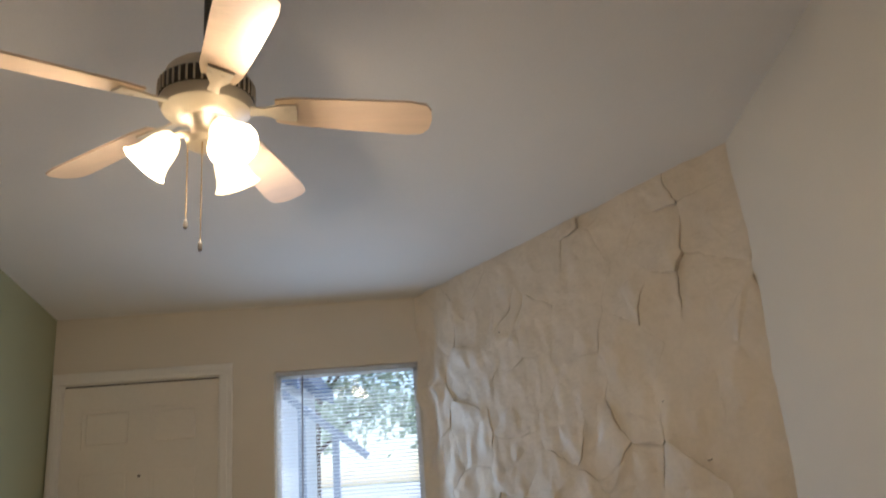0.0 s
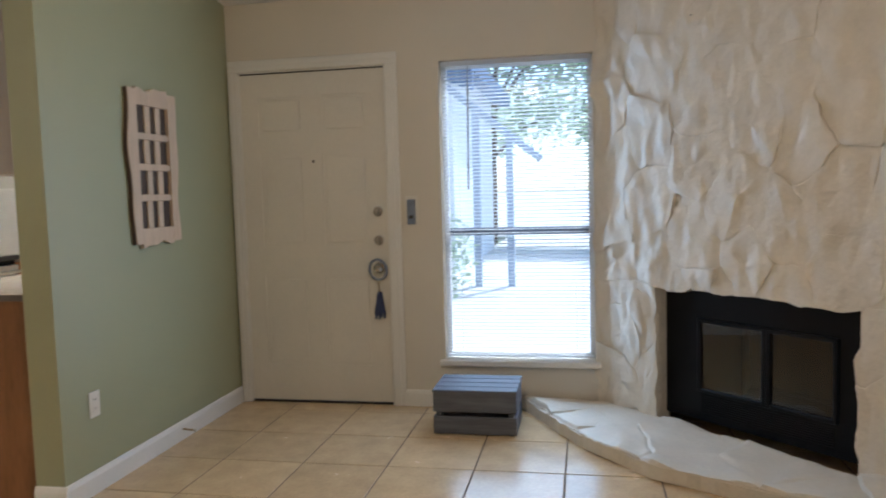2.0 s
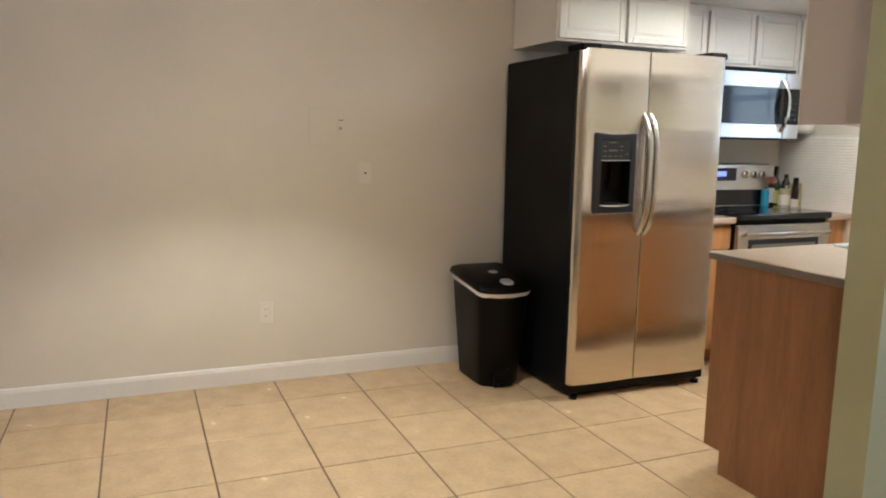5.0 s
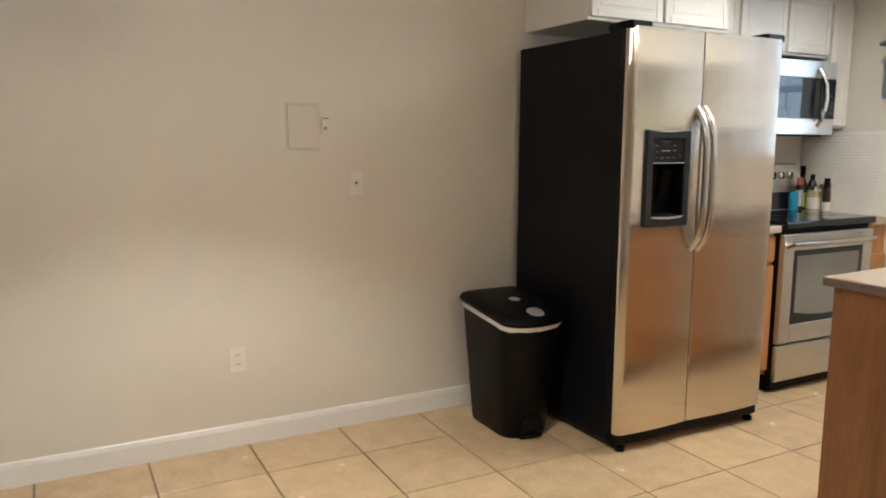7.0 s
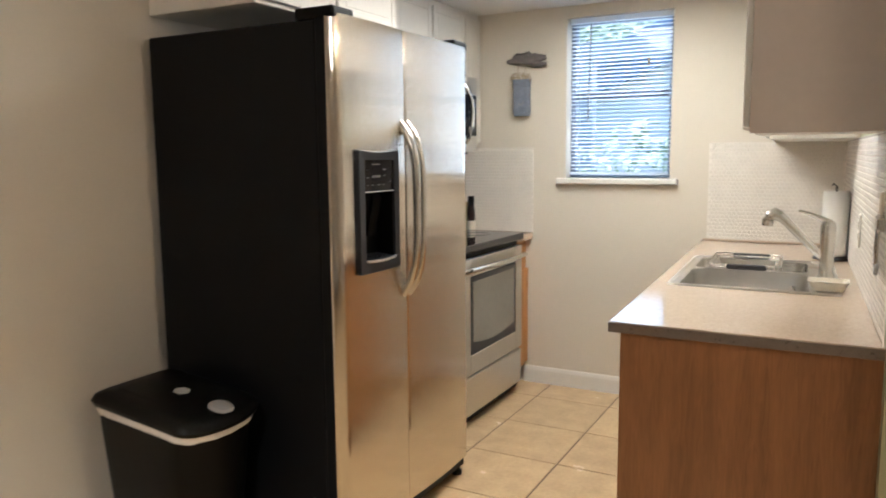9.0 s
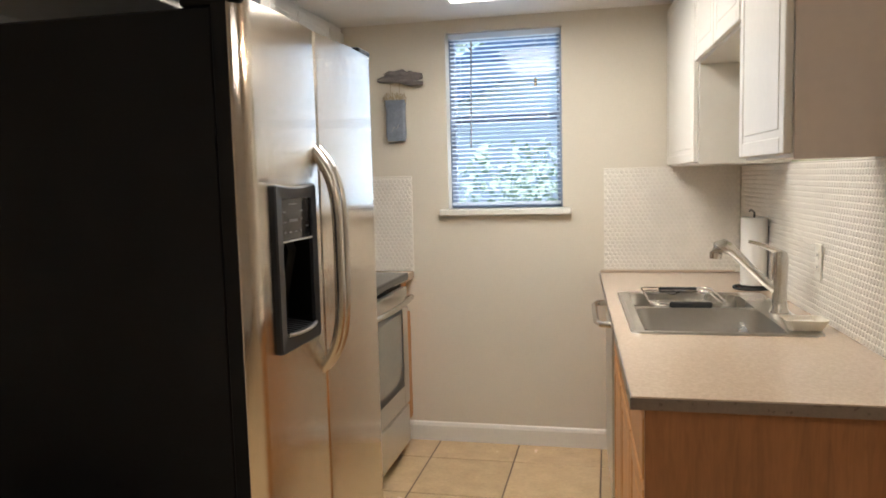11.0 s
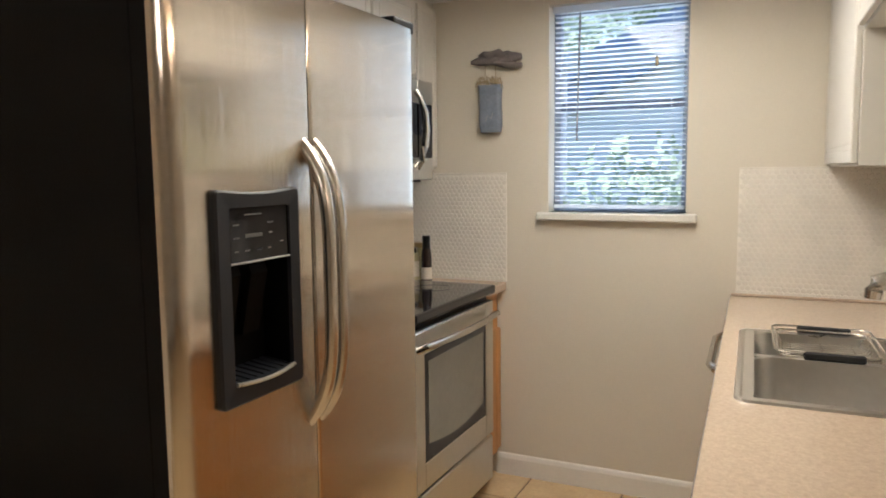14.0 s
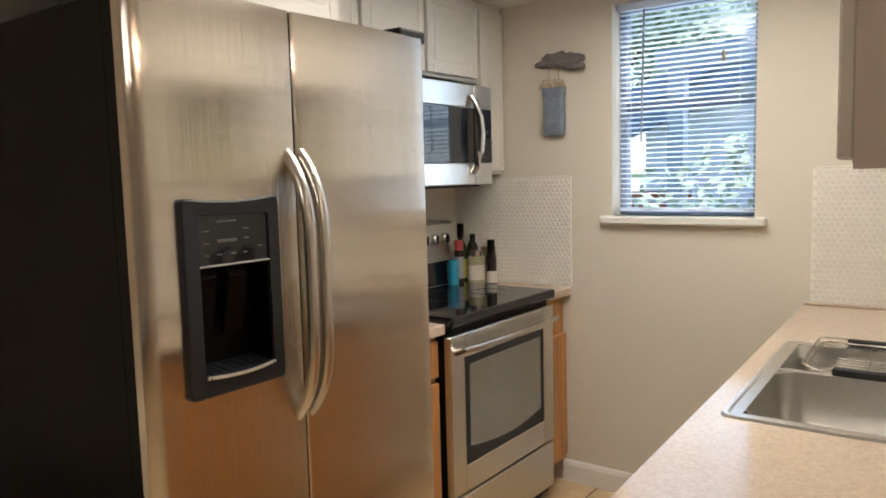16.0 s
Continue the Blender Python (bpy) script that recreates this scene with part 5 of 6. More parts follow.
def mosaic(name, org, du, w, h, out, label):
    """A field of small hexagonal tiles; du runs along the wall, out away from it."""
    org, du, out = Vector(org), Vector(du).normalized(), Vector(out).normalized()
    t = thing(name, *org, label, "splashback")
    bm = bmesh.new()
    c = [org + du * a + Vector((0, 0, bb)) + out * d for d in (0.0, 0.004) for a, bb in ((0, 0), (w, 0), (w, h), (0, h))]
    vs = [bm.verts.new(p) for p in c]
    for f in ((0, 1, 2, 3), (4, 5, 6, 7), (0, 1, 5, 4), (1, 2, 6, 5), (2, 3, 7, 6), (3, 0, 4, 7)):
        bm.faces.new([vs[i] for i in f])
    bmesh.ops.recalc_face_normals(bm, faces=bm.faces)
    part("grout_bed", bm, "mosaic_grout", t)
    r, p = 0.0112, 0.0222
    verts, faces = [], []
    rows_n = int(h / (p * 0.866)) + 1
    for j in range(rows_n):
        v = 0.012 + j * p * 0.866
        if v > h - 0.010:
            break
        u = 0.012 + (p / 2 if j % 2 else 0)
        while u < w - 0.008:
            k0 = len(verts)
            o = org + du * u + Vector((0, 0, v)) - at_world(t)
            for rr_, d in ((r, 0.004), (r * 0.93, 0.0058), (r * 0.62, 0.0066)):
                for i in range(6):
                    a = math.pi / 6 + i * math.pi / 3
                    verts.append(o + du * (rr_ * math.cos(a)) + Vector((0, 0, rr_ * math.sin(a))) + out * d)
            for q in (0, 6):
                for i in range(6):
                    faces.append((k0 + q + i, k0 + q + (i + 1) % 6, k0 + q + 6 + (i + 1) % 6, k0 + q + 6 + i))
            faces.append(tuple(k0 + 12 + i for i in range(6)))
            u += p
    me = bpy.data.meshes.new("tiles")
    me.from_pydata([tuple(v) for v in verts], [], faces)
    me.materials.append(M["mosaic"])
    b2 = bmesh.new()
    b2.from_mesh(me)
    bmesh.ops.recalc_face_normals(b2, faces=b2.faces)
    b2.to_mesh(me)
    b2.free()
    ob = new("tiles", me)
    ob.parent = t
    ob["kind"] = "stuff"
    tr = tube([org + out * 0.004 + Vector((0, 0, h)), org + du * w + out * 0.004 + Vector((0, 0, h))], 0.0035, 6)
    part("edge_trim", tr, "mosaic", t)
    return t


mosaic("mosaic_splashback", (XK + 0.001, YK - 0.0005, 0.913), (1, 0, 0), -5.153 - XK, 0.495, (0, -1, 0), "white hexagon mosaic splashback beside the cooker")
mosaic("mosaic_splashback", (-4.173, YK - 0.0005, 0.913), (1, 0, 0), 0.633, 0.507, (0, -1, 0), "white hexagon mosaic splashback at the end of the worktop")
mosaic("mosaic_splashback", (XGK - 0.001, 4.03, 0.913), (-0.042, 1, 0), 2.09, 0.506, (-1, -0.042, 0), "white hexagon mosaic splashback behind the sink")


# ---------------------------------------------------------------- plates on the walls
def outlet(x, y, z, way, label, kind="outlet"):
    """A wall plate; way is the side it faces, as +x, -x or -y."""
    s = 1 if way[0] == "+" else -1
    t = thing("wall_" + kind, x, y, z, label, kind)

    def bx(a0, a1, z0, z1, d0, d1, bev=0.0):
        if way[1] == "x":
            return box(x + s * d0, x + s * d1, y + a0, y + a1, z + z0, z + z1, bev)
        return box(x + a0, x + a1, y + s * d0, y + s * d1, z + z0, z + z1, bev)
    part("plate", bx(-0.036, 0.036, -0.058, 0.058, 0.0005, 0.006, 0.003), "plate", t)
    if kind == "outlet":
        for dz in (-0.02, 0.02):
            f = part("socket", bx(-0.016, 0.016, dz - 0.014, dz + 0.014, 0.006, 0.0075, 0.002), "plate", t)
            for da in (-0.006, 0.006):
                part("slot", bx(da - 0.0012, da + 0.0012, dz - 0.004, dz + 0.006, 0.0075, 0.0079), "slot", f)
    elif kind == "cable_plate":
        part("cable_socket", bx(-0.005, 0.005, -0.005, 0.005, 0.006, 0.014, 0.001), "slot", t)
    else:
        part("toggle", bx(-0.005, 0.005, -0.010, 0.012, 0.006, 0.016, 0.002), "plate", t)
    return t


outlet(XG, 4.192, 0.395, "+x", "ivory wall outlet low on the green wall")
outlet(XW, 2.494, 0.39, "+x", "ivory wall outlet low on the dining wall")
outlet(XW, 3.055, 1.15, "+x", "ivory cable plate with dark centre on the dining wall", "cable_plate")
outlet(sheared_x(XGK, 4.95) - 0.008, 4.95, 1.10, "-x", "ivory wall outlet above the worktop")
# kitchen spoons on a hook strip by the end of the splashback
hx_ = XGK - 0.010
us = thing("spoon_hook", hx_, 4.19, 1.20, "small steel hook strip with hanging measuring spoons", "utensil hook")
part("hook_strip", box(hx_ - 0.022, hx_, 4.13, 4.25, 1.175, 1.21, 0.005), "chrome", us)
part("cream_tag", box(hx_ - 0.016, hx_, 4.215, 4.255, 1.21, 1.268, 0.006), "plate", us, "cream plastic tag")
for i, (y, l_) in enumerate(((4.14, 0.09), (4.165, 0.10), (4.195, 0.085), (4.22, 0.075), (4.24, 0.065))):
    part("spoon_handle", tube([(hx_ - 0.016, y, 1.18), (hx_ - 0.018, y, 1.18 - l_)], 0.0035, 6), "chrome", us)
    part("spoon_bowl", disc((hx_ - 0.012, y, 1.175 - l_), (-1, 0, 0.1), 0.013, 0.010, 12, bev=0.004), "pale_grey", us)
tagged(part("splashback_trim", box(XGK - 0.008, XGK - 0.0005, 4.012, 4.029, 0.913, 1.418, 0.002), "trim"), "white edge trim at the end of the splashback", "trim", kind="structure")
ep = thing("breaker_panel", XW, 2.807, 1.40, "flush beige painted breaker panel cover", "panel")
part("cover", box(XW + 0.0005, XW + 0.012, 2.742, 2.885, 1.305, 1.495, 0.003), "wall", ep)
part("rim", box(XW + 0.0005, XW + 0.005, 2.734, 2.893, 1.297, 1.503, 0.002), "wall", ep)
tst = thing("thermostat", XW, 2.912, 1.40, "small beige wall switch with grey toggle", "switch")
part("plate", box(XW + 0.0005, XW + 0.010, 2.896, 2.932, 1.372, 1.445, 0.002), "wall", tst)
part("toggle", box(XW + 0.010, XW + 0.020, 2.905, 2.919, 1.386, 1.402, 0.002), "pale_grey", tst)
part("slot", box(XW + 0.010, XW + 0.0106, 2.901, 2.927, 1.436, 1.440), "slot", tst)
ds = thing("door_stop", XG + 0.014, 4.88, 0.06, "small spring door stop on the baseboard", "door stop")
part("spring", tube([(XG + 0.014, 4.88, 0.058), (XG + 0.085, 4.87, 0.056)], 0.005, 8), "brass", ds)
part("tip", tube([(XG + 0.085, 4.87, 0.056), (XG + 0.10, 4.868, 0.056)], 0.008, 8), "plate", ds)

# ---------------------------------------------------------------- rustic lattice art on the green wall
ART = (4.540, 4.955, 1.077, 1.836)
art = thing("wall_art", XG, 4.81, 1.08, "rustic cream wooden lattice frame with live dark edges", "wall art")
a0, a1, az0, az1 = ART
n = 24


def wob(s, k):
    return 0.010 * math.sin(6.0 * s + k) + 0.006 * math.sin(14.0 * s + 2.1 * k)


out_l = [(a0 + wob(i / n, 1.0), az0 + (az1 - az0) * i / n) for i in range(n + 1)]
out_r = [(a1 + wob(i / n, 3.3), az0 + (az1 - az0) * i / n) for i in range(n + 1)]
XF = XG + 0.024
for nm, o, s in (("side_board", out_l, 1), ("side_board", out_r, -1)):
    inner = (a0 + 0.07) if s > 0 else (a1 - 0.07)
    poly = o + [(inner, az1), (inner, az0)]
    part(nm, prism(poly, "x", XG + 0.002, XF), "art_face", art)
    sh_ = [(p[0] - s * 0.006, p[1]) for p in o]
    part("bark_edge", prism(o + list(reversed(sh_)), "x", XG + 0.001, XF - 0.004), "art_edge", art, "dark live edge")
ia, ib = a0 + 0.07, a1 - 0.07
for base, sg in ((az0, -1), (az1, 1)):
    o = [(ia + (ib - ia) * i / 12, base + sg * (0.008 + wob(i / 12, 2.0 + sg))) for i in range(13)]
    poly = o + [(ib, base - sg * 0.075), (ia, base - sg * 0.075)]
    part("end_board", prism(poly, "x", XG + 0.002, XF - 0.001), "art_face", art)
hh = (az1 - az0 - 0.15)
for i in range(1, 4):
    z = az0 + 0.075 + hh * i / 4
    part("cross_bar", box(XG + 0.004, XF - 0.004, ia, ib, z - 0.017, z + 0.017, 0.003), "art_face", art)
for i in range(4):
    z0_, z1_ = az0 + 0.075 + hh * i / 4 + 0.017, az0 + 0.075 + hh * (i + 1) / 4 - 0.017
    if i == 0:
        z0_ -= 0.017
    if i == 3:
        z1_ += 0.017
    for j in range(1, 3):
        y = ia + (ib - ia) * j / 3 + (0.008 if i % 2 else -0.006)
        part("lattice_slat", box(XG + 0.006, XF - 0.008, y - 0.023, y + 0.023, z0_, z1_, 0.003), "art_face", art)
part("backing", box(XG + 0.001, XG + 0.006, a0 + 0.02, a1 - 0.02, az0 + 0.02, az1 - 0.02), "art_edge", art, "dark backing board")

# ---------------------------------------------------------------- weathered crate by the window
cr = thing("wooden_crate", -1.69, 5.3, 0, "weathered blue-grey slatted wooden crate upside down", "crate")
cx0, cx1, cy0, cy1, ch = -1.957, -1.513, 5.104, 5.44, 0.232
for z0, z1 in ((0.006, 0.10), (0.125, 0.232)):
    part("front_slat", box(cx0, cx1, cy0, cy0 + 0.014, z0, z1, 0.003), "crate", cr)
    part("back_slat", box(cx0, cx1, cy1 - 0.014, cy1, z0, z1, 0.003), "crate", cr)
    for x in (cx0, cx1 - 0.016):
        part("end_slat", box(x, x + 0.016, cy0 + 0.014, cy1 - 0.014, z0, z1, 0.003), "crate", cr)
for x in (cx0 + 0.016, cx1 - 0.046):
    for y in (cy0 + 0.014, cy1 - 0.044):
        part("corner_post", box(x, x + 0.03, y, y + 0.03, 0, 0.23, 0.002), "crate", cr)
for i in range(4):
    y = cy0 - 0.004 + i * 0.088
    part("top_slat", box(cx0 - 0.004, cx1 + 0.004, y, y + 0.080, ch - 0.002, ch + 0.012, 0.003), "crate", cr)
part("inner_board", box(cx0 + 0.02, cx1 - 0.02, cy0 + 0.07, cy0 + 0.08, 0.0, 0.2), "crate", cr)

# ---------------------------------------------------------------- rubbish bin
bn = thing("rubbish_bin", -5.435, 3.690, 0, "black plastic pedal bin with flip lid and white bag rim", "bin")


def dshape(x0, x1, y0, y1, n=12):
    """A rounded rectangle whose front, towards +x, is bowed."""
    pts = [(x0, y0 + 0.03), (x0 + 0.01, y0 + 0.008), (x0 + 0.03, y0)]
    r = (y1 - y0) / 2
    for i in range(n + 1):
        a = -math.pi / 2 + math.pi * i / n
        pts.append((x1 - 0.10 + 0.10 * max(0, math.cos(a)) ** 0.6, (y0 + y1) / 2 + r * math.sin(a)))
    pts += [(x0 + 0.03, y1), (x0 + 0.01, y1 - 0.008), (x0, y1 - 0.03)]
    return pts


def droop(bm):
    """The bin's rim and lid fall away towards the front."""
    for v in bm.verts:
        if v.co.z > 0.5:
            v.co.z -= 0.052 * max(0.0, (v.co.x + 5.645) / 0.44) ** 1.6
    return bm


b = loft([(dshape(-5.605, -5.270, 3.575, 3.805, 24), 0.0), (dshape(-5.610, -5.260, 3.570, 3.810, 24), 0.012), (dshape(-5.637, -5.224, 3.538, 3.842, 24), 0.49), (dshape(-5.640, -5.220, 3.535, 3.845, 24), 0.566)])
part("body", droop(b), "black_plastic", bn, "", True)
b = loft([(dshape(-5.643, -5.213, 3.531, 3.849, 24), 0.558), (dshape(-5.646, -5.207, 3.528, 3.852, 24), 0.572), (dshape(-5.645, -5.209, 3.529, 3.851, 24), 0.588)], None, False)
for v in b.verts:
    v.co.z += 0.004 * noise.noise(v.co * 30)
part("bag_rim", droop(b), "bag", bn, "white bag folded over the rim", True)
b = loft([(dshape(-5.650, -5.200, 3.522, 3.858, 24), 0.585), (dshape(-5.655, -5.193, 3.517, 3.863, 24), 0.600), (dshape(-5.648, -5.202, 3.526, 3.854, 24), 0.620), (dshape(-5.625, -5.235, 3.550, 3.830, 24), 0.631), (dshape(-5.605, -5.262, 3.572, 3.808, 24), 0.630), (dshape(-5.590, -5.280, 3.585, 3.795, 24), 0.634)])
lid = part("lid", droop(b), "black_plastic", bn, "glossy black flip lid", True)
part("sticker", droop(lathe([(0.028, 0.6345), (0.028, 0.637), (0.001, 0.637)], -5.415, 3.690, 6)), "sticker", lid, "silver hexagon sticker")
b = loft([(rounded(-5.285, -5.205, 3.655, 3.725, 0.03), 0.632), (rounded(-5.282, -5.208, 3.658, 3.722, 0.028), 0.641), (rounded(-5.27, -5.222, 3.668, 3.712, 0.02), 0.643)])
part("latch", droop(b), "pale_grey", lid, "grey rounded lid latch", True)
# solid dark arch, slightly proud, imitates the shade of the pedal notch
arch = [(3.632, 0.0), (3.748, 0.0), (3.748, 0.075)] + [(3.69 + 0.058 * math.cos(math.pi * i / 8), 0.075 + 0.03 * math.sin(math.pi * i / 8)) for i in range(1, 8)] + [(3.632, 0.075)]
part("recess_shade", prism(arch, "x", -5.29, -5.252), "black_steel", bn, "dark arch standing in for the shaded pedal recess")
part("pedal", box(-5.262, -5.225, 3.655, 3.728, 0.012, 0.026, 0.006), "black_plastic", bn)

# ---------------------------------------------------------------- wall ornament in the kitchen
orn = thing("hanging_ornament", -5.220, YK, 1.59, "blue-grey ceramic pocket hung from grey driftwood", "ornament")
rr = random.Random(5)
rows_d = (([(-5.312 + 0.235 * i / 9, YK - 0.020, 1.902 + 0.014 * i / 9 + rr.uniform(-0.006, 0.006)) for i in range(10)], [0.010, 0.016, 0.021, 0.024, 0.022, 0.026, 0.024, 0.027, 0.021, 0.012]),
          ([(-5.275 + 0.165 * i / 7, YK - 0.026, 1.930 + 0.006 * math.sin(i * 2.2)) for i in range(8)], [0.008, 0.017, 0.022, 0.019, 0.025, 0.020, 0.016, 0.007]),
          ([(-5.20 + 0.13 * i / 5, YK - 0.030, 1.892 - 0.012 * i / 5) for i in range(6)], [0.008, 0.016, 0.020, 0.022, 0.018, 0.009]))
for pts, rad in rows_d:
    b = tube(pts, rad, 10)
    for v in b.verts:
        v.co += Vector((noise.noise(v.co * 38), 0.5 * noise.noise(v.co * 41), noise.noise(v.co * 35))) * 0.007
        v.co.y = min(v.co.y, YK - 0.001)
    part("driftwood", b, "grey_driftwood", orn, "grey driftwood hanger", True)
b = loft([(rounded(-5.267, -5.173, YK - 0.04, YK - 0.002, 0.015), 1.592), (rounded(-5.273, -5.167, YK - 0.046, YK - 0.002, 0.016), 1.62), (rounded(-5.270, -5.170, YK - 0.046, YK - 0.002, 0.016), 1.74), (rounded(-5.276, -5.164, YK - 0.052, YK - 0.002, 0.018), 1.80)])
part("pocket", b, "blue_grey", orn, "", True)
for dx_ in (-0.022, 0.022):
    part("twine", tube([(-5.220 + dx_, YK - 0.026, 1.92), (-5.220 + dx_ * 1.2, YK - 0.03, 1.80)], 0.002, 5), "twine", orn)
b = bmesh.new()
for i in range(26):
    x = -5.270 + rr.random() * 0.10
    tube([(x, YK - 0.03, 1.775), (x + rr.uniform(-0.02, 0.02), YK - 0.035 - rr.random() * 0.015, 1.80 + rr.random() * 0.02), (x + rr.uniform(-0.03, 0.03), YK - 0.045, 1.79 + rr.random() * 0.05)], 0.003, 4, b)
part("dried_moss", b, "twine", orn, "straw-coloured dried filling")
part("scratched_motif", tube([(-5.235, YK - 0.048, 1.64), (-5.225, YK - 0.049, 1.665), (-5.210, YK - 0.049, 1.65), (-5.200, YK - 0.048, 1.675)], 0.002, 5), "pale_grey", orn)

# ---------------------------------------------------------------- lights of the place
# kitchen ceiling panel
kl = thing("ceiling_light", -4.52, 5.0, ZK, "lit rectangular fluorescent panel on the kitchen ceiling", "ceiling light")
b = bmesh.new()
for q in ((-4.83, -4.81, 4.38, 5.63), (-4.21, -4.19, 4.38, 5.63), (-4.81, -4.21, 4.38, 4.40), (-4.81, -4.21, 5.61, 5.63)):
    box(q[0], q[1], q[2], q[3], ZK - 0.045, ZK - 0.001, 0.002, b)
part("rim", b, "trim", kl)
part("diffuser", box(-4.809, -4.211, 4.401, 5.609, ZK - 0.035, ZK - 0.028), "diffuser", kl, "glowing white diffuser")

# pendant over the dining floor
PX, PY, PZB = -4.45, 2.27, 1.842
pd = thing("pendant_lamp", PX, PY, PZB, "frosted white globe pendant lamp open below, on a cord", "pendant lamp")
GR, GO = 0.15, 0.085
gc = PZB + math.sqrt(GR * GR - GO * GO)
sh_p = [(GR * math.sin(radians(a)), gc - GR * math.cos(radians(a))) for a in [34.5 + (168 - 34.5) * i / 16 for i in range(17)]]
part("globe", lathe(sh_p + [(r * 0.97, gc + (z - gc) * 0.97) for r, z in reversed(sh_p)], PX, PY, 32), "pendant_white", pd, "", True)
part("socket", lathe([(0.028, gc + 0.06), (0.028, gc + 0.16), (0.012, gc + 0.18)], PX, PY, 16, close=True), "chrome", pd)
part("bulb", lathe([(0.001, PZB + 0.105), (0.02, PZB + 0.11), (0.03, PZB + 0.135), (0.024, PZB + 0.165), (0.014, PZB + 0.19)], PX, PY, 16), "pendant_glass", pd, "lit warm bulb", True)
part("cord", tube([(PX, PY, gc + 0.175), (PX, PY, vault(PY) - 0.02)], 0.005, 6), "chrome", pd)
part("canopy", lathe([(0.06, vault(PY) + 0.01), (0.06, vault(PY) - 0.015), (0.01, vault(PY) - 0.035)], PX, PY, 20, close=True), "trim", pd)
lamp("pendant_bulb_light", "POINT", pose(PX, PY, PZB + 0.072), 26, WARM, 0.014)

# ceiling fan with three lit shades
HX, HY, HZ = -1.695, 2.906, 2.414
fan = thing("ceiling_fan", HX, HY, HZ, "cream five-blade ceiling fan with three lit glass shades", "ceiling fan")
part("down_rod", tube([(HX, HY, HZ + 0.12), (HX, HY, vault(HY) - 0.03)], 0.013, 10), "fan_dark", fan)
part("canopy", lathe([(0.07, vault(HY) + 0.012), (0.07, vault(HY) - 0.02), (0.045, vault(HY) - 0.06), (0.015, vault(HY) - 0.075)], HX, HY, 24, close=True), "fan_white", fan)
part("motor", lathe([(r * 0.89, z) for r, z in ((0.02, HZ + 0.13), (0.06, HZ + 0.125), (0.10, HZ + 0.11), (0.125, HZ + 0.09), (0.14, HZ + 0.055))], HX, HY, 32), "fan_white", fan, "", True)
part("vent_band", lathe([(r * 0.89, z) for r, z in ((0.138, HZ + 0.056), (0.146, HZ + 0.05), (0.146, HZ + 0.005), (0.138, HZ + 0.0))], HX, HY, 32), "fan_dark", fan, "dark slotted vent band", True)
for i in range(40):
    a = 2 * math.pi * i / 40
    part("vent_rib", tube([(HX + 0.1313 * math.cos(a), HY + 0.1313 * math.sin(a), HZ + 0.05), (HX + 0.1313 * math.cos(a), HY + 0.1313 * math.sin(a), HZ + 0.004)], 0.003, 4), "fan_white", fan)
part("motor_base", lathe([(r * 0.89, z) for r, z in ((0.142, HZ + 0.004), (0.146, HZ - 0.006), (0.135, HZ - 0.03), (0.10, HZ - 0.045), (0.06, HZ - 0.05), (0.001, HZ - 0.05))], HX, HY, 32), "fan_white", fan, "", True)
part("light_hub", lathe([(0.052, HZ - 0.05), (0.050, HZ - 0.065), (0.042, HZ - 0.075), (0.042, HZ - 0.105), (0.055, HZ - 0.115), (0.05, HZ - 0.135), (0.02, HZ - 0.15), (0.001, HZ - 0.152)], HX, HY, 24), "fan_white", fan, "", True)
for i in range(5):
    a = radians(5 + 72 * i)
    m = Matrix.Translation((HX, HY, HZ)) @ Matrix.Rotation(a, 4, "Z")
    half = [(0.19, 0.045), (0.24, 0.056), (0.44, 0.065), (0.57, 0.070), (0.615, 0.062), (0.632, 0.04), (0.638, 0.0)]
    poly = half + [(p[0], -p[1]) for p in reversed(half[:-1])]
    bl = prism(poly, "z", -0.003, 0.003)
    turn(bl, m @ Matrix.Translation((0, 0, -0.012)) @ Matrix.Rotation(radians(4), 4, "Y") @ Matrix.Rotation(radians(-14), 4, "X"))
    bo = part("blade", bl, "blade", fan)
    br = prism([(0.10, 0.018), (0.16, 0.014), (0.20, 0.03), (0.25, 0.034), (0.25, -0.034), (0.20, -0.03), (0.16, -0.014), (0.10, -0.018)], "z", -0.011, -0.005)
    turn(br, m @ Matrix.Translation((0, 0, -0.010)) @ Matrix.Rotation(radians(4), 4, "Y") @ Matrix.Rotation(radians(-14), 4, "X"))
    part("blade_bracket", br, "fan_white", bo)
for i in range(3):
    a = radians(190 + 120 * i)
    m = Matrix.Translation((HX, HY, HZ - 0.110)) @ Matrix.Rotation(a, 4, "Z")
    arm = tube([m @ Vector((0.04, 0, 0.01)), m @ Vector((0.07, 0, 0.012)), m @ Vector((0.09, 0, 0.0))], 0.010, 8)
    ar = part("lamp_arm", arm, "fan_white", fan, "", True)
    g = [(0.022, 0.0), (0.030, -0.01), (0.040, -0.03), (0.046, -0.055), (0.050, -0.08), (0.060, -0.105), (0.068, -0.115)]
    gb = lathe(g + [(r - 0.003, z) for r, z in reversed(g)], 0, 0, 24)
    tilt = m @ Matrix.Translation((0.085, 0, 0.004)) @ Matrix.Rotation(radians(-40), 4, "Y")
    turn(gb, tilt)
    part("glass_shade", gb, "lamp_glass", ar, "lit frosted glass shade", True)
    lamp("fan_bulb_light", "POINT", Matrix.Translation(tilt @ Vector((0, 0, -0.125))), 7.8, AMBER, 0.03)
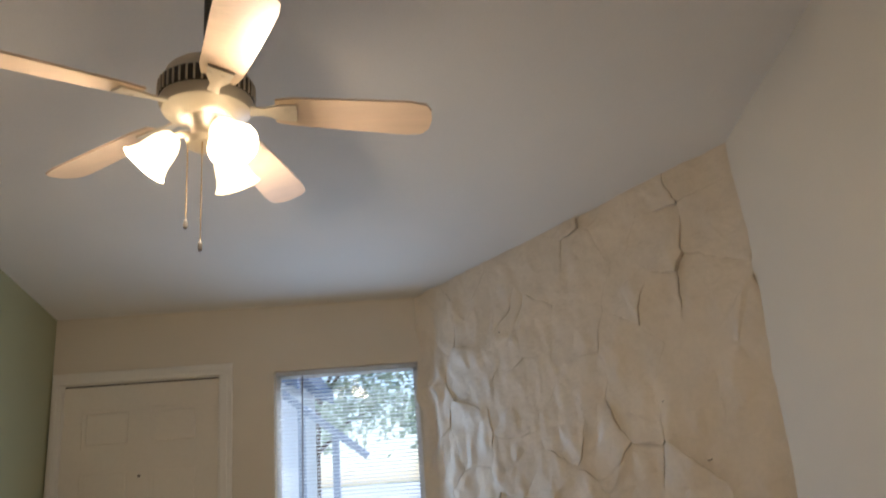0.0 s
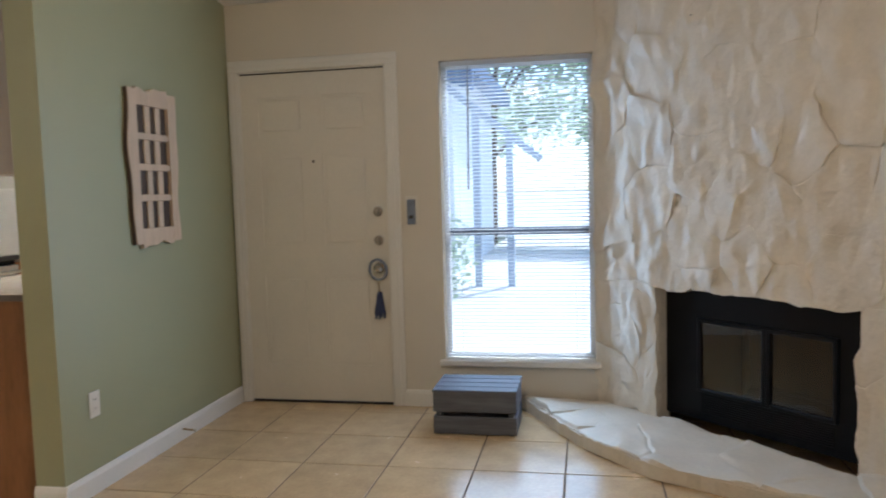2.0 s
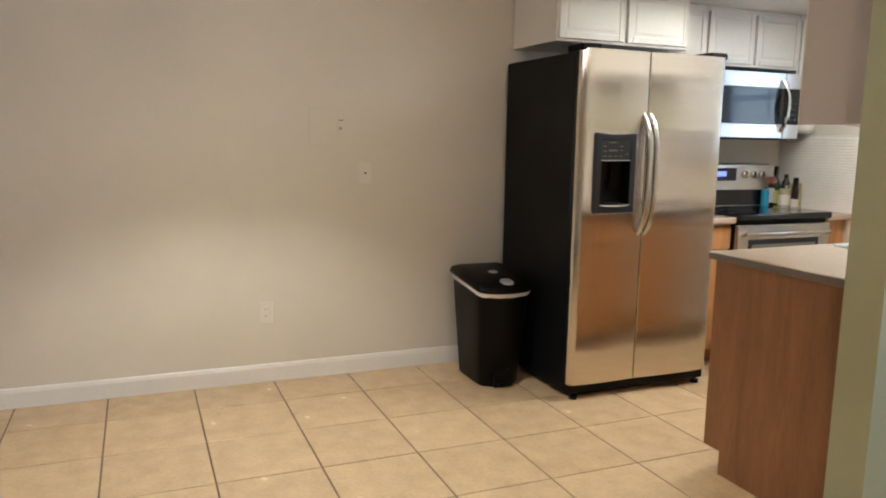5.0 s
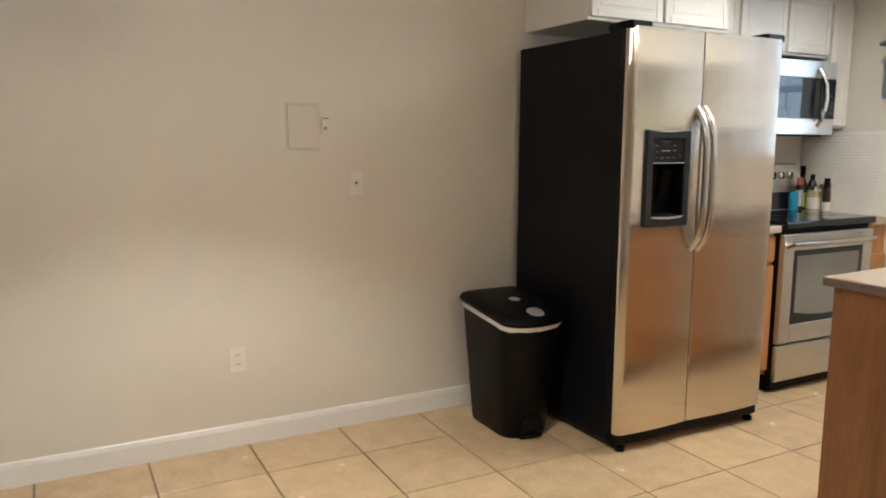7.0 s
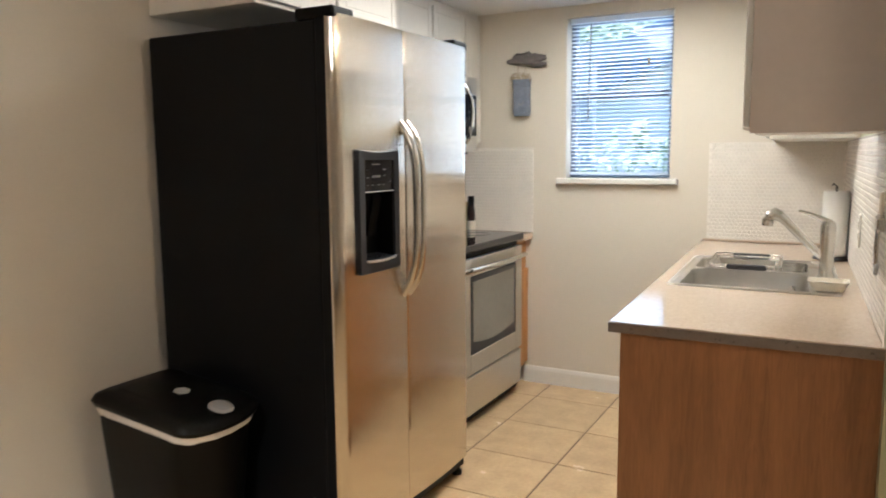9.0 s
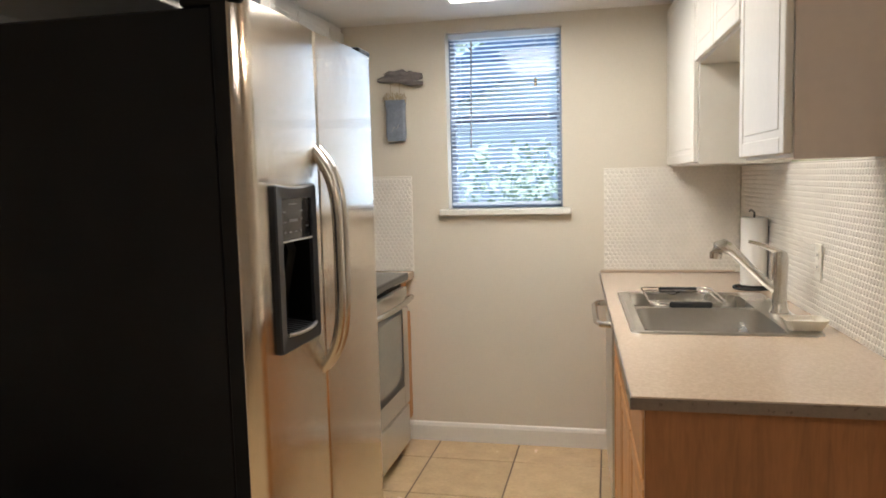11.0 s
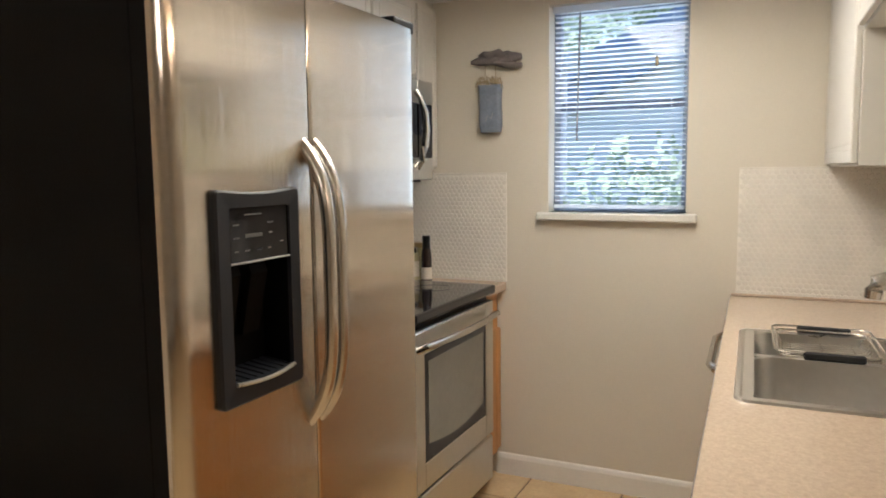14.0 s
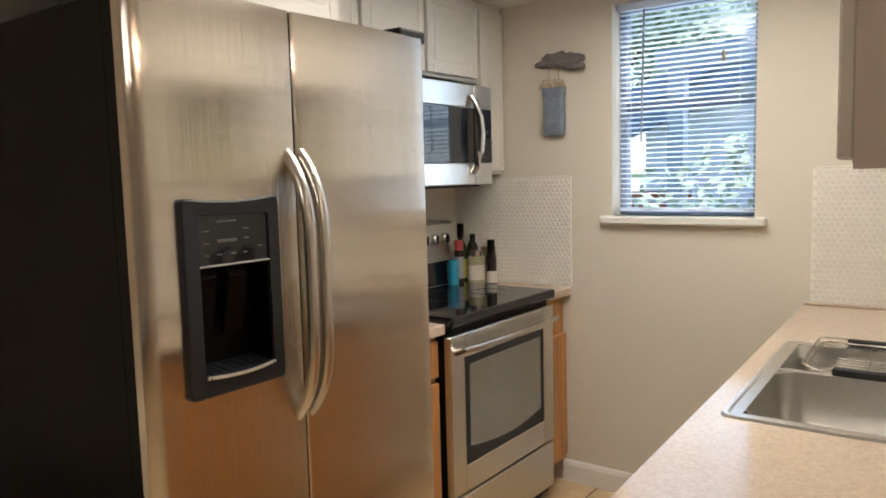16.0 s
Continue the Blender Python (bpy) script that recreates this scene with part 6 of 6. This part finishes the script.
for dx_, dy_, l_ in ((-0.04, -0.035, 0.22), (0.0, -0.04, 0.285)):
    pc = part("pull_chain", tube([(HX + dx_, HY + dy_, HZ - 0.135), (HX + dx_, HY + dy_, HZ - 0.135 - l_)], 0.0016, 5), "brass", fan)
    part("chain_bob", lathe([(0.002, HZ - 0.135 - l_), (0.006, HZ - 0.145 - l_), (0.006, HZ - 0.16 - l_), (0.002, HZ - 0.166 - l_)], HX + dx_, HY + dy_, 8, close=True), "fan_dark", pc)
# ---------------------------------------------------------------- outdoors
ground = structure("ground", box(-400, 400, 5.9, 800, -0.5, -0.22), "grass", "green lawn reaching to the horizon", "ground")
structure("pavement", prism([(-3.4, 5.78), (60, 5.78), (60, 400), (-60, 400), (-60, 24), (-3.4, 24)], "z", -0.215, -0.10), "concrete", "pale concrete entry walk and drive", "pavement")


def tree(x, y, h, r, seed, leaves=1500):
    """A tapered trunk with limbs and a crown of many small leaf clumps."""
    rr = random.Random(seed)
    t = thing("tree", x, y, -0.22, "leafy green shade tree with brown trunk", "tree", "trees in the yard")
    bm = tube([(x, y, -0.25), (x + 0.05, y, h * 0.3), (x + rr.uniform(-0.2, 0.2), y, h * 0.62)], [0.17, 0.12, 0.07], 9)
    tips = []
    for i in range(9):
        a, z0 = rr.uniform(0, 6.28), h * rr.uniform(0.28, 0.6)
        e = Vector((x + r * 0.75 * math.cos(a), y + r * 0.75 * math.sin(a), z0 + h * rr.uniform(0.15, 0.4)))
        tube([(x, y, z0), ((x + e.x) / 2, (y + e.y) / 2, z0 + (e.z - z0) * 0.65), e], [0.06, 0.04, 0.015], 6, bm)
        tips += [e, Vector(((x + e.x) / 2, (y + e.y) / 2, e.z))]
    part("trunk", bm, "bark", t, "", True)
    verts, faces = [], []
    base = Vector((x, y, -0.22))
    for i in range(leaves):
        c = rr.choice(tips) + Vector((rr.gauss(0, 0.34), rr.gauss(0, 0.34), rr.gauss(0, 0.30))) * r * 0.55
        u = Vector((rr.gauss(0, 1), rr.gauss(0, 1), rr.gauss(0, 0.6))).normalized() * rr.uniform(0.08, 0.17)
        v = u.cross(Vector((rr.gauss(0, 1), rr.gauss(0, 1), 1))).normalized() * rr.uniform(0.04, 0.08)
        k = len(verts)
        for p in (c - u, c + v, c + u, c - v):
            verts.append(tuple(p - base))
        faces.append((k, k + 1, k + 2, k + 3))
    me = bpy.data.meshes.new("crown")
    me.from_pydata(verts, [], faces)
    me.materials.append(M["leaf"])
    ob = new("crown", me)
    ob.parent = t
    return t


tree(0.6, 19.0, 6.0, 2.2, 1, 5000)
tree(-3.6, 21.0, 7.0, 2.6, 2, 6000)
tree(3.2, 22.0, 6.5, 2.6, 3, 5000)
tree(-9.5, 16.0, 6.5, 2.6, 5, 5000)
tree(-7.0, 23.0, 7.5, 2.8, 6, 6000)


def bush(x, y, r, seed):
    rr = random.Random(seed)
    t = thing("bush", x, y, -0.22, "dense green leafy shrub in the yard", "shrub", "shrubs outside the kitchen")
    part("stem", tube([(x, y, -0.25), (x, y, 0.5 * r)], 0.03, 6), "bark", t)
    verts, faces = [], []
    base = Vector((x, y, -0.22))
    for i in range(900):
        d = Vector((rr.gauss(0, 1), rr.gauss(0, 1), rr.gauss(0, 1))).normalized() * r * rr.uniform(0.55, 1.0)
        c = Vector((x, y, 0.75 * r - 0.2)) + d
        u = Vector((rr.gauss(0, 1), rr.gauss(0, 1), rr.gauss(0, 1))).normalized() * 0.07
        v = u.cross(Vector((rr.gauss(0, 1), rr.gauss(0, 1), 1))).normalized() * 0.035
        k = len(verts)
        for p in (c - u, c + v, c + u, c - v):
            verts.append(tuple(p - base))
        faces.append((k, k + 1, k + 2, k + 3))
    me = bpy.data.meshes.new("foliage")
    me.from_pydata(verts, [], faces)
    me.materials.append(M["leaf"])
    ob = new("foliage", me)
    ob.parent = t


bush(-5.25, 9.7, 1.15, 21)
bush(-4.55, 10.3, 1.15, 22)
bush(-3.35, 11.0, 0.8, 23)

# neighbouring house with a blue-grey gable roof
hs_ = thing("neighbour_house", -5.2, 16.0, -0.22, "white-sided house with blue-grey gable roof", "house")
part("wall", prism([(-7.7, -0.22), (-3.3, -0.22), (-3.3, 3.4), (-4.1, 3.72), (-7.7, 2.28)], "y", 13.6, 19.0), "siding", hs_)
for x0_, z0_, x1_, z1_ in ((-8.3, 2.04, -4.1, 3.72), (-4.1, 3.72, -2.9, 3.24)):
    part("roof", prism([(x0_, z0_), (x1_, z1_), (x1_, z1_ + 0.30), (x0_, z0_ + 0.26)], "y", 13.1, 19.4), "roof", hs_)
for x0_, z0_, x1_, z1_ in ((-8.3, 1.72, -4.1, 3.40), (-4.1, 3.40, -2.9, 2.92)):
    part("gable_board", prism([(x0_, z0_), (x1_, z1_), (x1_, z1_ + 0.318), (x0_, z0_ + 0.318)], "y", 13.25, 13.45), "roof", hs_, "blue-grey gable board")
for x in (-6.37, -3.5):
    part("porch_post", box(x - 0.085, x + 0.085, 11.0, 11.17, -0.25, 2.5), "post_paint", hs_)
part("porch_beam", box(-6.6, -3.2, 11.0, 11.15, 2.5, 2.7), "post_paint", hs_)
# garden bench
be = thing("garden_bench", -7.1, 12.0, -0.22, "red-brown stained wooden garden bench", "bench")
for i in range(5):
    part("back_slat", box(-7.7, -6.55, 12.10, 12.13, 0.55 + i * 0.13, 0.65 + i * 0.13, 0.005), "red_wood", be)
for i in range(4):
    part("seat_slat", box(-7.7, -6.55, 11.60 + i * 0.12, 11.70 + i * 0.12, 0.30, 0.34, 0.005), "red_wood", be)
for x in (-7.6, -6.65):
    for y, z in ((11.62, 0.3), (12.05, 1.18)):
        part("leg", box(x - 0.03, x + 0.03, y, y + 0.05, -0.22, z, 0.005), "red_wood", be)
# open pergola beyond the walk
cp = thing("pergola", -2.4, 12.0, -0.1, "slim grey-blue timber pergola over the walk", "pergola")
for x, z in ((-2.68, 2.45), (-2.2, 2.05)):
    part("post", box(x - 0.05, x + 0.05, 11.95, 12.05, -0.11, z, 0.006), "post_paint", cp)
part("rafter", tube([(-3.4, 12.0, 3.05), (-1.75, 12.0, 1.72)], 0.06, 6), "post_paint", cp)
# ---------------------------------------------------------------- floor tiles
TP = 0.42
tb = box(-TP / 2 + 0.0034, TP / 2 - 0.0034, -TP / 2 + 0.0034, TP / 2 - 0.0034, -0.010, 0.0, 0.0018)
tile_mesh = mesh_of(tb, "floor_tile", "tile")
rnd = random.Random(9)
for i in range(-3, 14):
    for j in range(-9, 11):
        x, y = -4.61 + (i - 0.5) * TP, 2.948 + (j + 0.5) * TP
        if -5.95 < x < 0.6 and -1.7 < y < 6.3:
            shared("floor_tile", tile_mesh, floor, x, y, rnd.uniform(-0.0004, 0.0004))
